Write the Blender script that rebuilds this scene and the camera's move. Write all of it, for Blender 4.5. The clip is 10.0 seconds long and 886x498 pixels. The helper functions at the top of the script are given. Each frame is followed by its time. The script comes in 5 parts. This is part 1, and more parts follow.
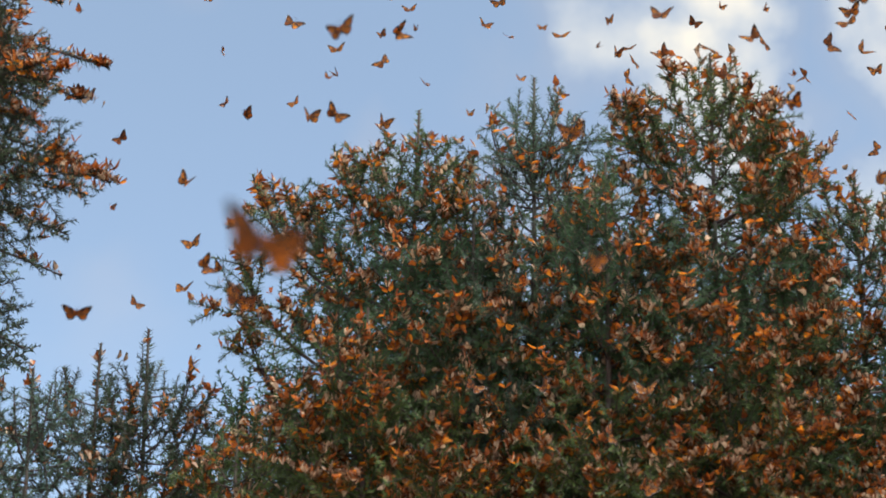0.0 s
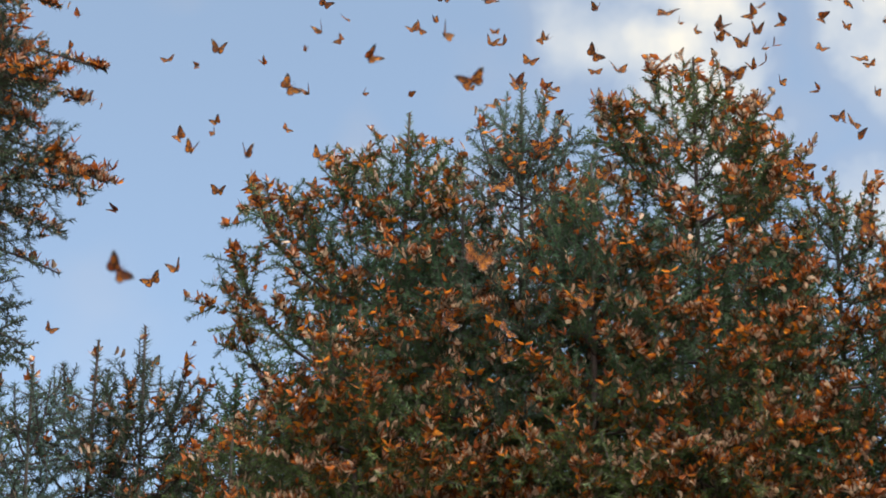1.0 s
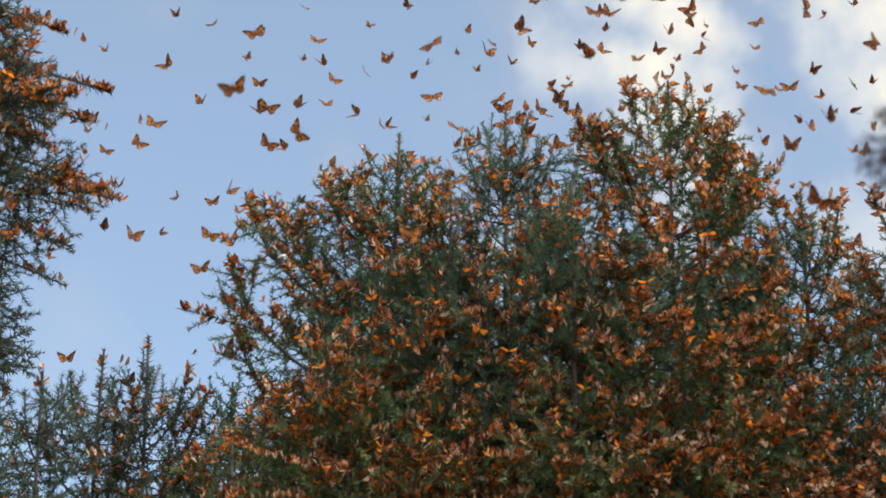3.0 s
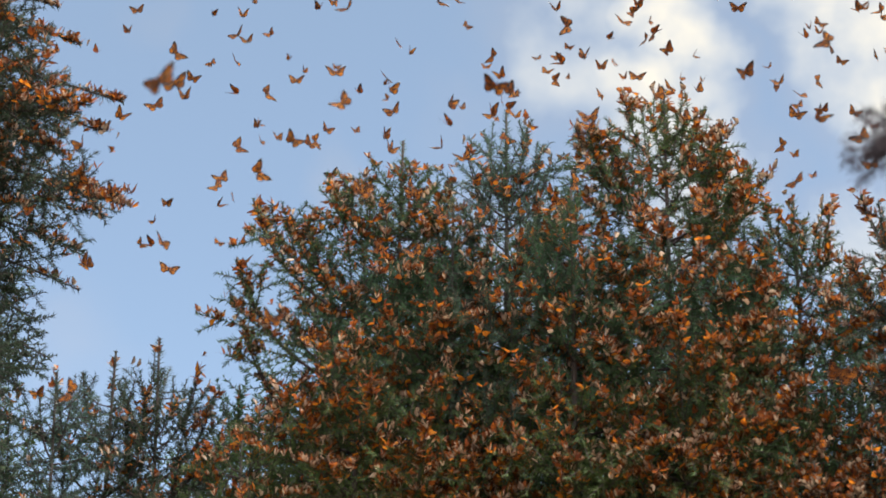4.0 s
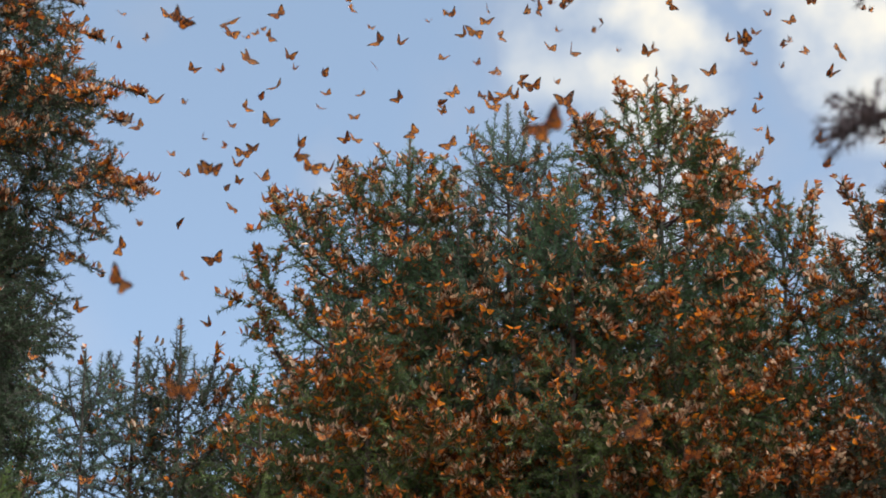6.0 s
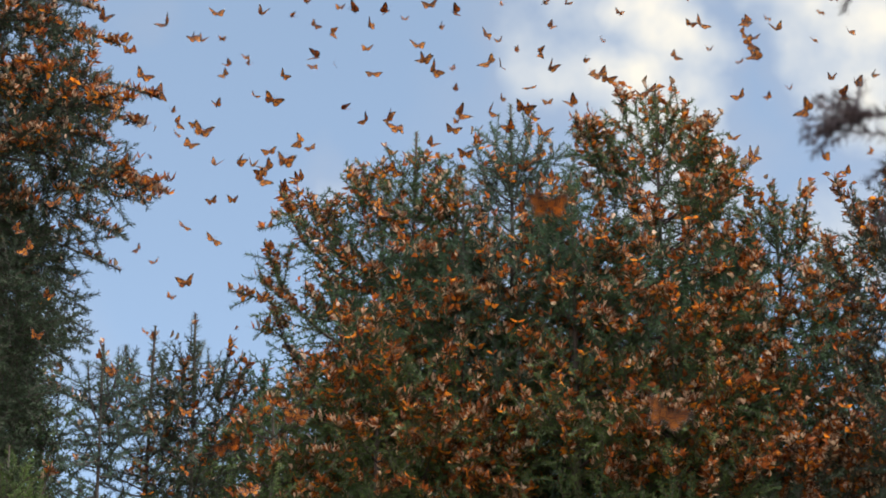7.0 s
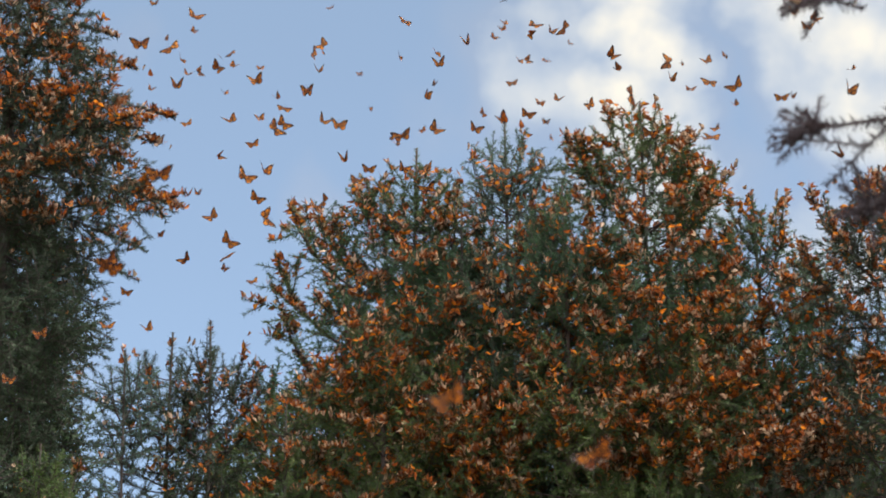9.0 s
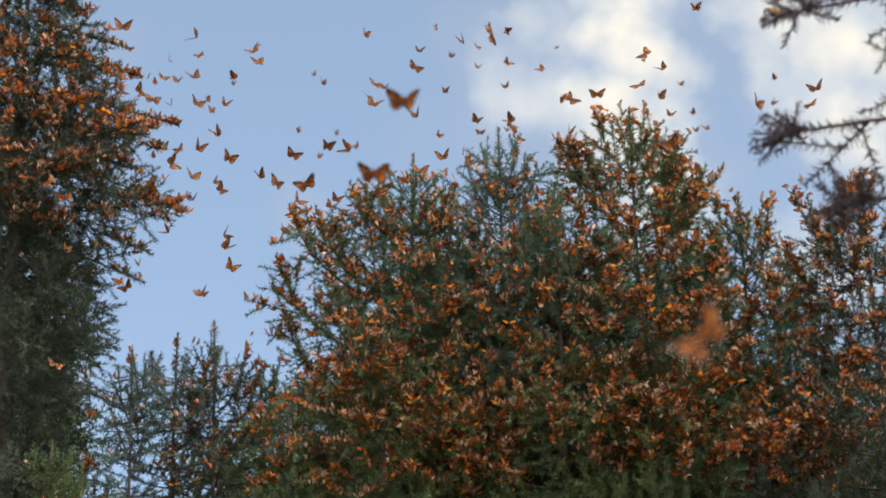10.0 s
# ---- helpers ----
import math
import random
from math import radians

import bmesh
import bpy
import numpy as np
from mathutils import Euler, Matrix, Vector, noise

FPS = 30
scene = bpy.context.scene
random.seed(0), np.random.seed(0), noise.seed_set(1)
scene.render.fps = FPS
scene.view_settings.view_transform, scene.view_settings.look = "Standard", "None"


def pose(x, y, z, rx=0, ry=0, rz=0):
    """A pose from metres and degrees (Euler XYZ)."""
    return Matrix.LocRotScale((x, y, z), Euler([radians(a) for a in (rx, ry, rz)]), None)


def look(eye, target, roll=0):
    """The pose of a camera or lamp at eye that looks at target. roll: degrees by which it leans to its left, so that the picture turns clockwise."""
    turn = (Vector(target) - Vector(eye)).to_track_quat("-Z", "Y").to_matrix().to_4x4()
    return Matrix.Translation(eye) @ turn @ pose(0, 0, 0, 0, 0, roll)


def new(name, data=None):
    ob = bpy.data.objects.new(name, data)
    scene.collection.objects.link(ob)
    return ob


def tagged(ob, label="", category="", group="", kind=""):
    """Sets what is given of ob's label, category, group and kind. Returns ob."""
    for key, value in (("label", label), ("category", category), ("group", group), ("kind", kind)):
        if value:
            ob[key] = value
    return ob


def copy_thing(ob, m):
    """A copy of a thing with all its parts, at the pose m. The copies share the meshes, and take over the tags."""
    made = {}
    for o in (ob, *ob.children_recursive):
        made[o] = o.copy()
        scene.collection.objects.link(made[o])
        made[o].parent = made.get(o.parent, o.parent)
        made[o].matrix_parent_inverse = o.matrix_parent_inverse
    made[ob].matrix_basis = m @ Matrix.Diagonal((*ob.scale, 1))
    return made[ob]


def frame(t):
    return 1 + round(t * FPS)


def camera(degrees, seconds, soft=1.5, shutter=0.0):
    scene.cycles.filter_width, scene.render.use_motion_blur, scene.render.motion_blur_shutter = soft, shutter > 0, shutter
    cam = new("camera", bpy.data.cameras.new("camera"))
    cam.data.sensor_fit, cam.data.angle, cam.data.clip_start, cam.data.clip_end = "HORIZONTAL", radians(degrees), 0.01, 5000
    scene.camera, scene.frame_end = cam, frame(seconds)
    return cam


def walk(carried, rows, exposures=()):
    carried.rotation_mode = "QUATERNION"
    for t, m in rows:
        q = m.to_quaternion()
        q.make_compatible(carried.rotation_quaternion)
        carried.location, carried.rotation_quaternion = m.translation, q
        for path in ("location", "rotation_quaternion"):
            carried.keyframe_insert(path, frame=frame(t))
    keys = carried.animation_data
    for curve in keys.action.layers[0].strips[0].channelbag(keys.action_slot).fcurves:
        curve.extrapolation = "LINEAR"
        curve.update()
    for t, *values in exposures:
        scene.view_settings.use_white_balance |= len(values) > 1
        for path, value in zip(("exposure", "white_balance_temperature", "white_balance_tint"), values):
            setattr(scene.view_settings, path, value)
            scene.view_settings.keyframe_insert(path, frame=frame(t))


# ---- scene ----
# ---- camera: it backs away slowly and tilts up ----
cam = camera(28.0, 10.0, soft=1.8)
walk(cam, [
    (0, pose(0.137, 1.104, 2.924, 108.84, -0.93, 1.35)),
    (0.5, pose(0.131, 1.018, 2.888, 108.89, -0.87, 1.16)),
    (1, pose(0.124, 0.923, 2.847, 108.91, -0.80, 0.91)),
    (1.5, pose(0.117, 0.831, 2.808, 109.08, -0.74, 0.72)),
    (2, pose(0.104, 0.690, 2.745, 109.24, -0.68, 0.43)),
    (2.5, pose(0.100, 0.610, 2.710, 109.41, -0.61, 0.34)),
    (4, pose(0.054, 0.309, 2.547, 110.04, -0.46, 0.14)),
    (4.5, pose(0.038, 0.199, 2.487, 110.19, -0.41, 0.06)),
    (5, pose(0.024, 0.109, 2.437, 110.35, -0.36, -0.00)),
    (5.5, pose(0.006, -0.006, 2.386, 110.35, -0.26, -0.11)),
    (6, pose(-0.014, -0.146, 2.319, 109.90, -0.16, -0.03)),
    (7.5, pose(-0.073, -0.554, 2.130, 110.05, 0.14, -0.07)),
    (8, pose(-0.094, -0.693, 2.063, 110.21, 0.31, -0.10)),
    (8.5, pose(-0.116, -0.837, 1.995, 110.37, 0.49, -0.21)),
    (9, pose(-0.136, -0.974, 1.929, 110.57, 0.67, -0.30)),
    (9.5, pose(-0.160, -1.133, 1.855, 110.67, 0.84, -0.44)),
    (10, pose(-0.181, -1.269, 1.790, 110.77, 1.02, -0.54)),
])
cam.data.dof.use_dof = True
cam.data.dof.focus_distance = 8.9
cam.data.dof.aperture_fstop = 3.3

# ---- world: hazy blue sky, white clouds ahead, brighter unseen cloud as fill light ----
SUN_ELEVATION, SUN_TURN = 58.0, 132.0
scene.view_settings.exposure = 0.68


def make_world():
    world = bpy.data.worlds.new("sky")
    scene.world = world
    world.use_nodes = True
    n, l = world.node_tree.nodes, world.node_tree.links
    n.clear()
    out = n.new("ShaderNodeOutputWorld")
    sky = n.new("ShaderNodeTexSky")
    sky.sky_type, sky.sun_disc = "NISHITA", False
    sky.sun_elevation, sky.sun_rotation = radians(SUN_ELEVATION), radians(SUN_TURN)
    sky.air_density, sky.dust_density, sky.ozone_density, sky.altitude = 1.0, 2.2, 0.9, 2500
    blue = n.new("ShaderNodeBackground")
    blue.inputs["Strength"].default_value = 0.110
    l.new(sky.outputs[0], blue.inputs["Color"])
    white = n.new("ShaderNodeBackground")
    white.inputs["Strength"].default_value = 0.70
    coord = n.new("ShaderNodeTexCoord")
    # the cloud shapes are warped by two sizes of noise
    warp = n.new("ShaderNodeTexNoise")
    warp.inputs["Scale"].default_value, warp.inputs["Detail"].default_value = 14, 5
    l.new(coord.outputs["Generated"], warp.inputs["Vector"])
    off = n.new("ShaderNodeVectorMath")
    off.operation = "MULTIPLY_ADD"
    off.inputs[1].default_value, off.inputs[2].default_value = (0.085,) * 3, (-0.0425,) * 3
    l.new(warp.outputs["Color"], off.inputs[0])
    at = n.new("ShaderNodeVectorMath")
    l.new(coord.outputs["Generated"], at.inputs[0])
    l.new(off.outputs[0], at.inputs[1])
    fine = n.new("ShaderNodeTexNoise")
    fine.inputs["Scale"].default_value, fine.inputs["Detail"].default_value = 22, 7
    l.new(coord.outputs["Generated"], fine.inputs["Vector"])
    total = None
    clouds = [((0.119, 0.883, 0.455), 0.046, 1.0), ((0.108, 0.905, 0.410), 0.055, 1.0), ((0.125, 0.86, 0.49), 0.06, 1.0),
              ((0.218, 0.868, 0.450), 0.056, 1.0), ((0.250, 0.873, 0.425), 0.070, 0.9), ((0.185, 0.846, 0.495), 0.045, 0.95),
              ((0.056, 0.899, 0.436), 0.055, 0.7), ((0.072, 0.887, 0.462), 0.045, 0.75), ((0.145, 0.915, 0.376), 0.05, 0.85), ((-0.058, 0.925, 0.374), 0.026, 0.55),
              ((0.232, 0.912, 0.340), 0.045, 0.7), ((-0.206, 0.937, 0.282), 0.04, 0.35), ((-0.165, 0.879, 0.446), 0.020, 0.22),
              ((0.134, 0.926, 0.354), 0.035, 0.8), ((0.02, 0.945, 0.33), 0.06, 0.5)]
    for centre, size, weight in clouds:
        far = n.new("ShaderNodeVectorMath")
        far.operation = "DISTANCE"
        far.inputs[1].default_value = centre
        l.new(at.outputs[0], far.inputs[0])
        soft = n.new("ShaderNodeMapRange")
        soft.interpolation_type = "SMOOTHSTEP"
        for i, v in ((1, size * 1.35), (2, size * 0.25), (3, 0.0), (4, weight)):
            soft.inputs[i].default_value = v
        l.new(far.outputs["Value"], soft.inputs[0])
        if total is None:
            total = soft.outputs[0]
        else:
            both = n.new("ShaderNodeMath")
            both.operation = "MAXIMUM"
            l.new(total, both.inputs[0])
            l.new(soft.outputs[0], both.inputs[1])
            total = both.outputs[0]
    # unseen broken cloud, added as light over all sky but the clear patch ahead
    wide = n.new("ShaderNodeTexNoise")
    wide.inputs["Scale"].default_value, wide.inputs["Detail"].default_value = 2.6, 8
    l.new(coord.outputs["Generated"], wide.inputs["Vector"])
    broken = n.new("ShaderNodeMapRange")
    for i, v in ((1, 0.30), (2, 0.50), (3, 0.0), (4, 1.0)):
        broken.inputs[i].default_value = v
    l.new(wide.outputs[0], broken.inputs[0])
    clear = n.new("ShaderNodeVectorMath")
    clear.operation = "DISTANCE"
    clear.inputs[1].default_value = (0.0, 0.92, 0.39)
    l.new(coord.outputs["Generated"], clear.inputs[0])
    edge = n.new("ShaderNodeMapRange")
    edge.interpolation_type = "SMOOTHSTEP"
    edge.inputs[1].default_value, edge.inputs[2].default_value = 0.32, 0.65
    l.new(clear.outputs["Value"], edge.inputs[0])
    elsewhere = n.new("ShaderNodeMath")
    elsewhere.operation = "MULTIPLY"
    l.new(broken.outputs[0], elsewhere.inputs[0])
    l.new(edge.outputs[0], elsewhere.inputs[1])
    wisp = n.new("ShaderNodeMapRange")
    for i, v in ((1, 0.3), (2, 0.65), (3, 0.55), (4, 1.1)):
        wisp.inputs[i].default_value = v
    l.new(fine.outputs[0], wisp.inputs[0])
    shaped = n.new("ShaderNodeMath")
    shaped.operation, shaped.use_clamp = "MULTIPLY", True
    l.new(total, shaped.inputs[0])
    l.new(wisp.outputs[0], shaped.inputs[1])
    most = n.new("ShaderNodeMath")
    most.operation = "MAXIMUM"
    l.new(shaped.outputs[0], most.inputs[0])
    l.new(elsewhere.outputs[0], most.inputs[1])
    veil = n.new("ShaderNodeMath")
    veil.operation = "MAXIMUM"
    veil.inputs[1].default_value = 0.36
    l.new(most.outputs[0], veil.inputs[0])
    tint = n.new("ShaderNodeMix")
    tint.data_type = "RGBA"
    tint.inputs[6].default_value, tint.inputs[7].default_value = (0.555, 0.725, 0.90, 1), (0.92, 0.875, 0.775, 1)
    l.new(shaped.outputs[0], tint.inputs[0])
    # away from the clear patch the sky is brightened, as fill for the trees
    fill_tint = n.new("ShaderNodeMix")
    fill_tint.data_type = "RGBA"
    fill_tint.inputs[7].default_value = (2.75, 2.77, 2.88, 1)
    l.new(edge.outputs[0], fill_tint.inputs[0])
    l.new(tint.outputs[2], fill_tint.inputs[6])
    l.new(fill_tint.outputs[2], white.inputs["Color"])
    mix = n.new("ShaderNodeMixShader")
    l.new(veil.outputs[0], mix.inputs[0])
    l.new(blue.outputs[0], mix.inputs[1])
    l.new(white.outputs[0], mix.inputs[2])
    l.new(mix.outputs[0], out.inputs["Surface"])


make_world()
sun = new("sun", bpy.data.lights.new("sun", "SUN"))
sun.data.energy, sun.data.angle, sun.data.color = 4.4, radians(9), (1.0, 0.94, 0.85)
e, a = radians(SUN_ELEVATION), radians(SUN_TURN)
sun.matrix_world = look((math.sin(a) * math.cos(e) * 40, math.cos(a) * math.cos(e) * 40, math.sin(e) * 40), (0, 0, 0))


# ---- materials ----
def material(name, low, high, rough=0.6, scale=8.0, through_light=0.0, island=False, bump=0.0, second=None, gloss=0.3):
    """Two colours mixed by noise (and by the piece, where island), a coarser stain on top, some light let through."""
    m = bpy.data.materials.new(name)
    m.use_nodes = True
    n, l = m.node_tree.nodes, m.node_tree.links
    b = n["Principled BSDF"]
    b.inputs["Roughness"].default_value = rough
    b.inputs["Specular IOR Level"].default_value = 0.12 if through_light else gloss
    coord = n.new("ShaderNodeTexCoord")
    grain = n.new("ShaderNodeTexNoise")
    grain.inputs["Scale"].default_value, grain.inputs["Detail"].default_value = scale, 4
    l.new(coord.outputs["Object"], grain.inputs["Vector"])
    factor = grain.outputs[0]
    if island:
        geo = n.new("ShaderNodeNewGeometry")
        mean = n.new("ShaderNodeMath")
        mean.operation = "MULTIPLY_ADD"
        mean.inputs[1].default_value = 0.65
        info = n.new("ShaderNodeObjectInfo")
        either = n.new("ShaderNodeMath")
        l.new(geo.outputs["Random Per Island"], either.inputs[0])
        l.new(info.outputs["Random"], either.inputs[1])
        part_of = n.new("ShaderNodeMath")
        part_of.operation = "FRACT"
        l.new(either.outputs[0], part_of.inputs[0])
        l.new(part_of.outputs[0], mean.inputs[0])
        half = n.new("ShaderNodeMath")
        half.operation = "MULTIPLY_ADD"
        half.inputs[1].default_value, half.inputs[2].default_value = 0.9, -0.28
        l.new(factor, half.inputs[0])
        l.new(half.outputs[0], mean.inputs[2])
        factor = mean.outputs[0]
    ramp = n.new("ShaderNodeMix")
    ramp.data_type = "RGBA"
    ramp.inputs[6].default_value, ramp.inputs[7].default_value = (*low, 1), (*high, 1)
    l.new(factor, ramp.inputs[0])
    colour = ramp.outputs[2]
    if second:
        stain = n.new("ShaderNodeTexNoise")
        stain.inputs["Scale"].default_value, stain.inputs["Detail"].default_value = scale * 0.22, 3
        l.new(coord.outputs["Object"], stain.inputs["Vector"])
        cut = n.new("ShaderNodeMapRange")
        cut.inputs[1].default_value, cut.inputs[2].default_value = 0.48, 0.66
        l.new(stain.outputs[0], cut.inputs[0])
        over = n.new("ShaderNodeMix")
        over.data_type = "RGBA"
        over.inputs[7].default_value = (*second, 1)
        l.new(cut.outputs[0], over.inputs[0])
        l.new(colour, over.inputs[6])
        colour = over.outputs[2]
    l.new(colour, b.inputs["Base Color"])
    if bump:
        relief = n.new("ShaderNodeBump")
        relief.inputs["Strength"].default_value, relief.inputs["Distance"].default_value = bump, 0.01
        l.new(grain.outputs[0], relief.inputs["Height"])
        l.new(relief.outputs[0], b.inputs["Normal"])
    if through_light:
        t = n.new("ShaderNodeBsdfTranslucent")
        l.new(colour, t.inputs["Color"])
        mix = n.new("ShaderNodeMixShader")
        mix.inputs[0].default_value = through_light
        l.new(b.outputs[0], mix.inputs[1])
        l.new(t.outputs[0], mix.inputs[2])
        l.new(mix.outputs[0], n["Material Output"].inputs["Surface"])
    return m


NEEDLE = material("fir_needle", (0.020, 0.044, 0.017), (0.098, 0.134, 0.036), 0.5, 3.0, 0.18, True, second=(0.034, 0.078, 0.042))
BLUE_NEEDLE = material("blue_green_fir_needle", (0.024, 0.050, 0.038), (0.085, 0.130, 0.085), 0.5, 3.0, 0.15, True)
DARK_NEEDLE = material("dark_fir_needle", (0.014, 0.026, 0.018), (0.050, 0.074, 0.038), 0.5, 3.0, 0.12, True)
PALE_NEEDLE = material("pale_fir_needle", (0.034, 0.064, 0.050), (0.085, 0.130, 0.095), 0.5, 3.0, 0.2, True)
# near limbs' needles: the shade of a silhouette is put into the colour
SILHOUETTE_NEEDLE = material("silhouette_fir_needle", (0.022, 0.018, 0.024), (0.055, 0.042, 0.046), 0.6, 3.0, 0.1, True)
FRESH_NEEDLE = material("fresh_fir_needle", (0.026, 0.056, 0.016), (0.085, 0.120, 0.034), 0.5, 3.0, 0.2, True)
TWIG = material("twig_bark", (0.020, 0.013, 0.015), (0.055, 0.035, 0.035), 0.85, 40, bump=0.3)
BARK = material("fir_bark", (0.026, 0.018, 0.017), (0.07, 0.050, 0.042), 0.9, 22, bump=0.8, second=(0.055, 0.054, 0.046))
ORANGE = material("orange_wing", (0.20, 0.040, 0.016), (0.80, 0.290, 0.022), 0.7, 60, 0.55, True)
RUST = material("rust_brown_wing", (0.10, 0.030, 0.020), (0.50, 0.140, 0.022), 0.7, 60, 0.32, True)
PALE = material("pale_wing_underside", (0.15, 0.070, 0.050), (0.74, 0.56, 0.38), 0.7, 60, 0.35, True)
BLACK = material("black_wing_edge", (0.012, 0.009, 0.008), (0.035, 0.024, 0.018), 0.85, 90, gloss=0.05)
WHITE = material("white_wing_spot", (0.62, 0.60, 0.55), (0.80, 0.78, 0.74), 0.6, 90)
SOIL = material("forest_litter", (0.075, 0.056, 0.038), (0.19, 0.14, 0.09), 0.95, 1.5, bump=0.6, second=(0.035, 0.05, 0.02))


# ---- mesh tools ----
def mesh_of(name, verts, faces, mats, slots):
    """A mesh from arrays: verts (n, 3), faces (m, 4), a triangle's last corner said twice, one material index a face."""
    me = bpy.data.meshes.new(name)
    me.vertices.add(len(verts))
    me.vertices.foreach_set("co", np.ascontiguousarray(verts, np.float32).ravel())
    keep = np.ones(faces.shape, bool)
    keep[:, 3] = faces[:, 3] != faces[:, 2]
    corners = faces[keep]
    me.loops.add(len(corners))
    me.loops.foreach_set("vertex_index", np.ascontiguousarray(corners, np.int32))
    me.polygons.add(len(faces))
    count = keep.sum(1)
    me.polygons.foreach_set("loop_start", np.ascontiguousarray(np.cumsum(count) - count, np.int32))
    me.polygons.foreach_set("material_index", np.ascontiguousarray(mats, np.int32))
    for s in slots:
        me.materials.append(s)
    me.update(calc_edges=True)
    return me


def spread(template, places):
    """The template's arrays at each 4x4 place, joined."""
    v, f, m = template
    p = np.array(places)
    verts = np.einsum("kij,nj->kni", p[:, :3, :3], v) + p[:, None, :3, 3]
    faces = f[None] + (np.arange(len(p)) * len(v))[:, None, None]
    return verts.reshape(-1, 3), faces.reshape(-1, 4), np.tile(m, len(p))


def join(pieces):
    vs, fs, ms, base = [], [], [], 0
    for v, f, m in pieces:
        vs.append(v), fs.append(f + base), ms.append(m)
        base += len(v)
    return np.concatenate(vs), np.concatenate(fs), np.concatenate(ms)


def tube(points, radii, sides=6, mat=0):
    pts = np.array(points, float)
    n = len(pts)
    tangent = np.gradient(pts, axis=0)
    tangent /= np.linalg.norm(tangent, axis=1)[:, None] + 1e-9
    side = np.cross(tangent, (0.31, 0.23, 0.92) if abs(tangent[0][2]) < 0.9 else (0.95, 0.2, 0.1))
    side /= np.linalg.norm(side, axis=1)[:, None] + 1e-9
    other = np.cross(tangent, side)
    a = np.arange(sides) / sides * 2 * np.pi
    ring = np.cos(a)[None, :, None] * side[:, None] + np.sin(a)[None, :, None] * other[:, None]
    v = (pts[:, None] + ring * np.array(radii)[:, None, None]).reshape(-1, 3)
    i, j = np.meshgrid(np.arange(n - 1), np.arange(sides), indexing="ij")
    k = (j + 1) % sides
    f = np.stack([i * sides + j, i * sides + k, (i + 1) * sides + k, (i + 1) * sides + j], -1).reshape(-1, 4)
    return v, f, np.full(len(f), mat)


def unit(v):
    v = np.asarray(v, float)
    return v / (np.linalg.norm(v) + 1e-9)


def frame_along(at, z, roll=0.0):
    """A place whose z axis runs along z."""
    z = unit(z)
    x = unit(np.cross((0.13, 0.99, 0.05) if abs(z[1]) < 0.9 else (0.99, 0.1, 0.1), z))
    y = np.cross(z, x)
    c, s = math.cos(roll), math.sin(roll)
    m = np.eye(4)
    m[:3, 0], m[:3, 1], m[:3, 2], m[:3, 3] = c * x + s * y, c * y - s * x, z, at
    return m


# ---- fir shoots: a stem with needles all round it ----
def shoot(length, rng, step=0.0031, needle=0.035, stem=0.0036, flat=1.0, broad=0.0026):
    """flat: how closely the needles keep to two combed ranks (small) or stand all round (large)."""
    pieces = [tube([(0, 0, 0), (0, 0, length)], [stem, stem * 0.5], 3, 1)]
    n = int(length / step)
    v, f = np.zeros((n, 3, 3)), np.arange(n * 3).reshape(n, 3)[:, [0, 1, 2, 2]]
    for i in range(n):
        z = (i + rng.random()) * step
        turn = (i % 2) * math.pi + rng.gauss(0, flat)
        # shorter needles towards the end, all leaning forward
        size = needle * rng.uniform(0.75, 1.1) * (1 - 0.4 * max(0, z / length - 0.8) / 0.2)
        lean = radians(rng.uniform(52, 82)) * (1 - 0.22 * z / length)
        out = np.array((math.cos(turn), math.sin(turn), 0))
        way = out * math.sin(lean) + np.array((0, 0, math.cos(lean)))
        flank = np.array((rng.gauss(0, 0.35), rng.gauss(0, 0.35), 1.0))
        wide = unit(flank - way * flank.dot(way)) * broad
        root = np.array((0, 0, z))
        v[i] = root + wide, root - wide, root + way * size
    pieces.append((v.reshape(-1, 3), f, np.zeros(n, int)))
    return join(pieces)


def spray(length, rng, step=0.0040, broad=0.0028):
    """A flat fir spray: a main shoot with side shoots on both sides."""
    pieces = [shoot(length, rng, step * 0.82, broad=broad)]
    n = max(3, int(length / 0.10))
    for i in range(n):
        z = length * (0.12 + 0.72 * (i + rng.uniform(-0.2, 0.2)) / n)
        small = shoot(min(0.26, (length - z) * rng.uniform(0.6, 0.85) + 0.06), rng, step, broad=broad)
        a = radians(rng.uniform(42, 60)) * (1 if i % 2 else -1)
        way = (math.sin(a), rng.uniform(-0.2, 0.2), math.cos(a))
        pieces.append(spread(small, [frame_along((0, 0, z), way, rng.uniform(0, 6))]))
    return join(pieces)


RNG = random.Random(11)
SHOOTS = [shoot(s, RNG, flat=1.1) for s in (0.11, 0.15, 0.20, 0.25, 0.30)]
COARSE = [spray(s, RNG, 0.0085, 0.0056) for s in (0.32, 0.45)]
COARSE_SHOOTS = [shoot(s, RNG, 0.0075, flat=1.1, broad=0.0050) for s in (0.11, 0.15, 0.20, 0.25, 0.30)]
SPRAYS = [spray(s, RNG) for s in (0.27, 0.32, 0.38, 0.45)]
LEADERS = [shoot(s, RNG, 0.0042, 0.042, 0.0050, 2.4, 0.0036) for s in (0.16, 0.26, 0.36)]


# ---- butterflies ----
FOREWING = [(0.0015, 0.0055), (0.015, 0.0160), (0.032, 0.0245), (0.0455, 0.0270), (0.0482, 0.0235), (0.0450, 0.0170),
            (0.0405, 0.0070), (0.0345, -0.0015), (0.0200, -0.0055), (0.0015, -0.0015)]
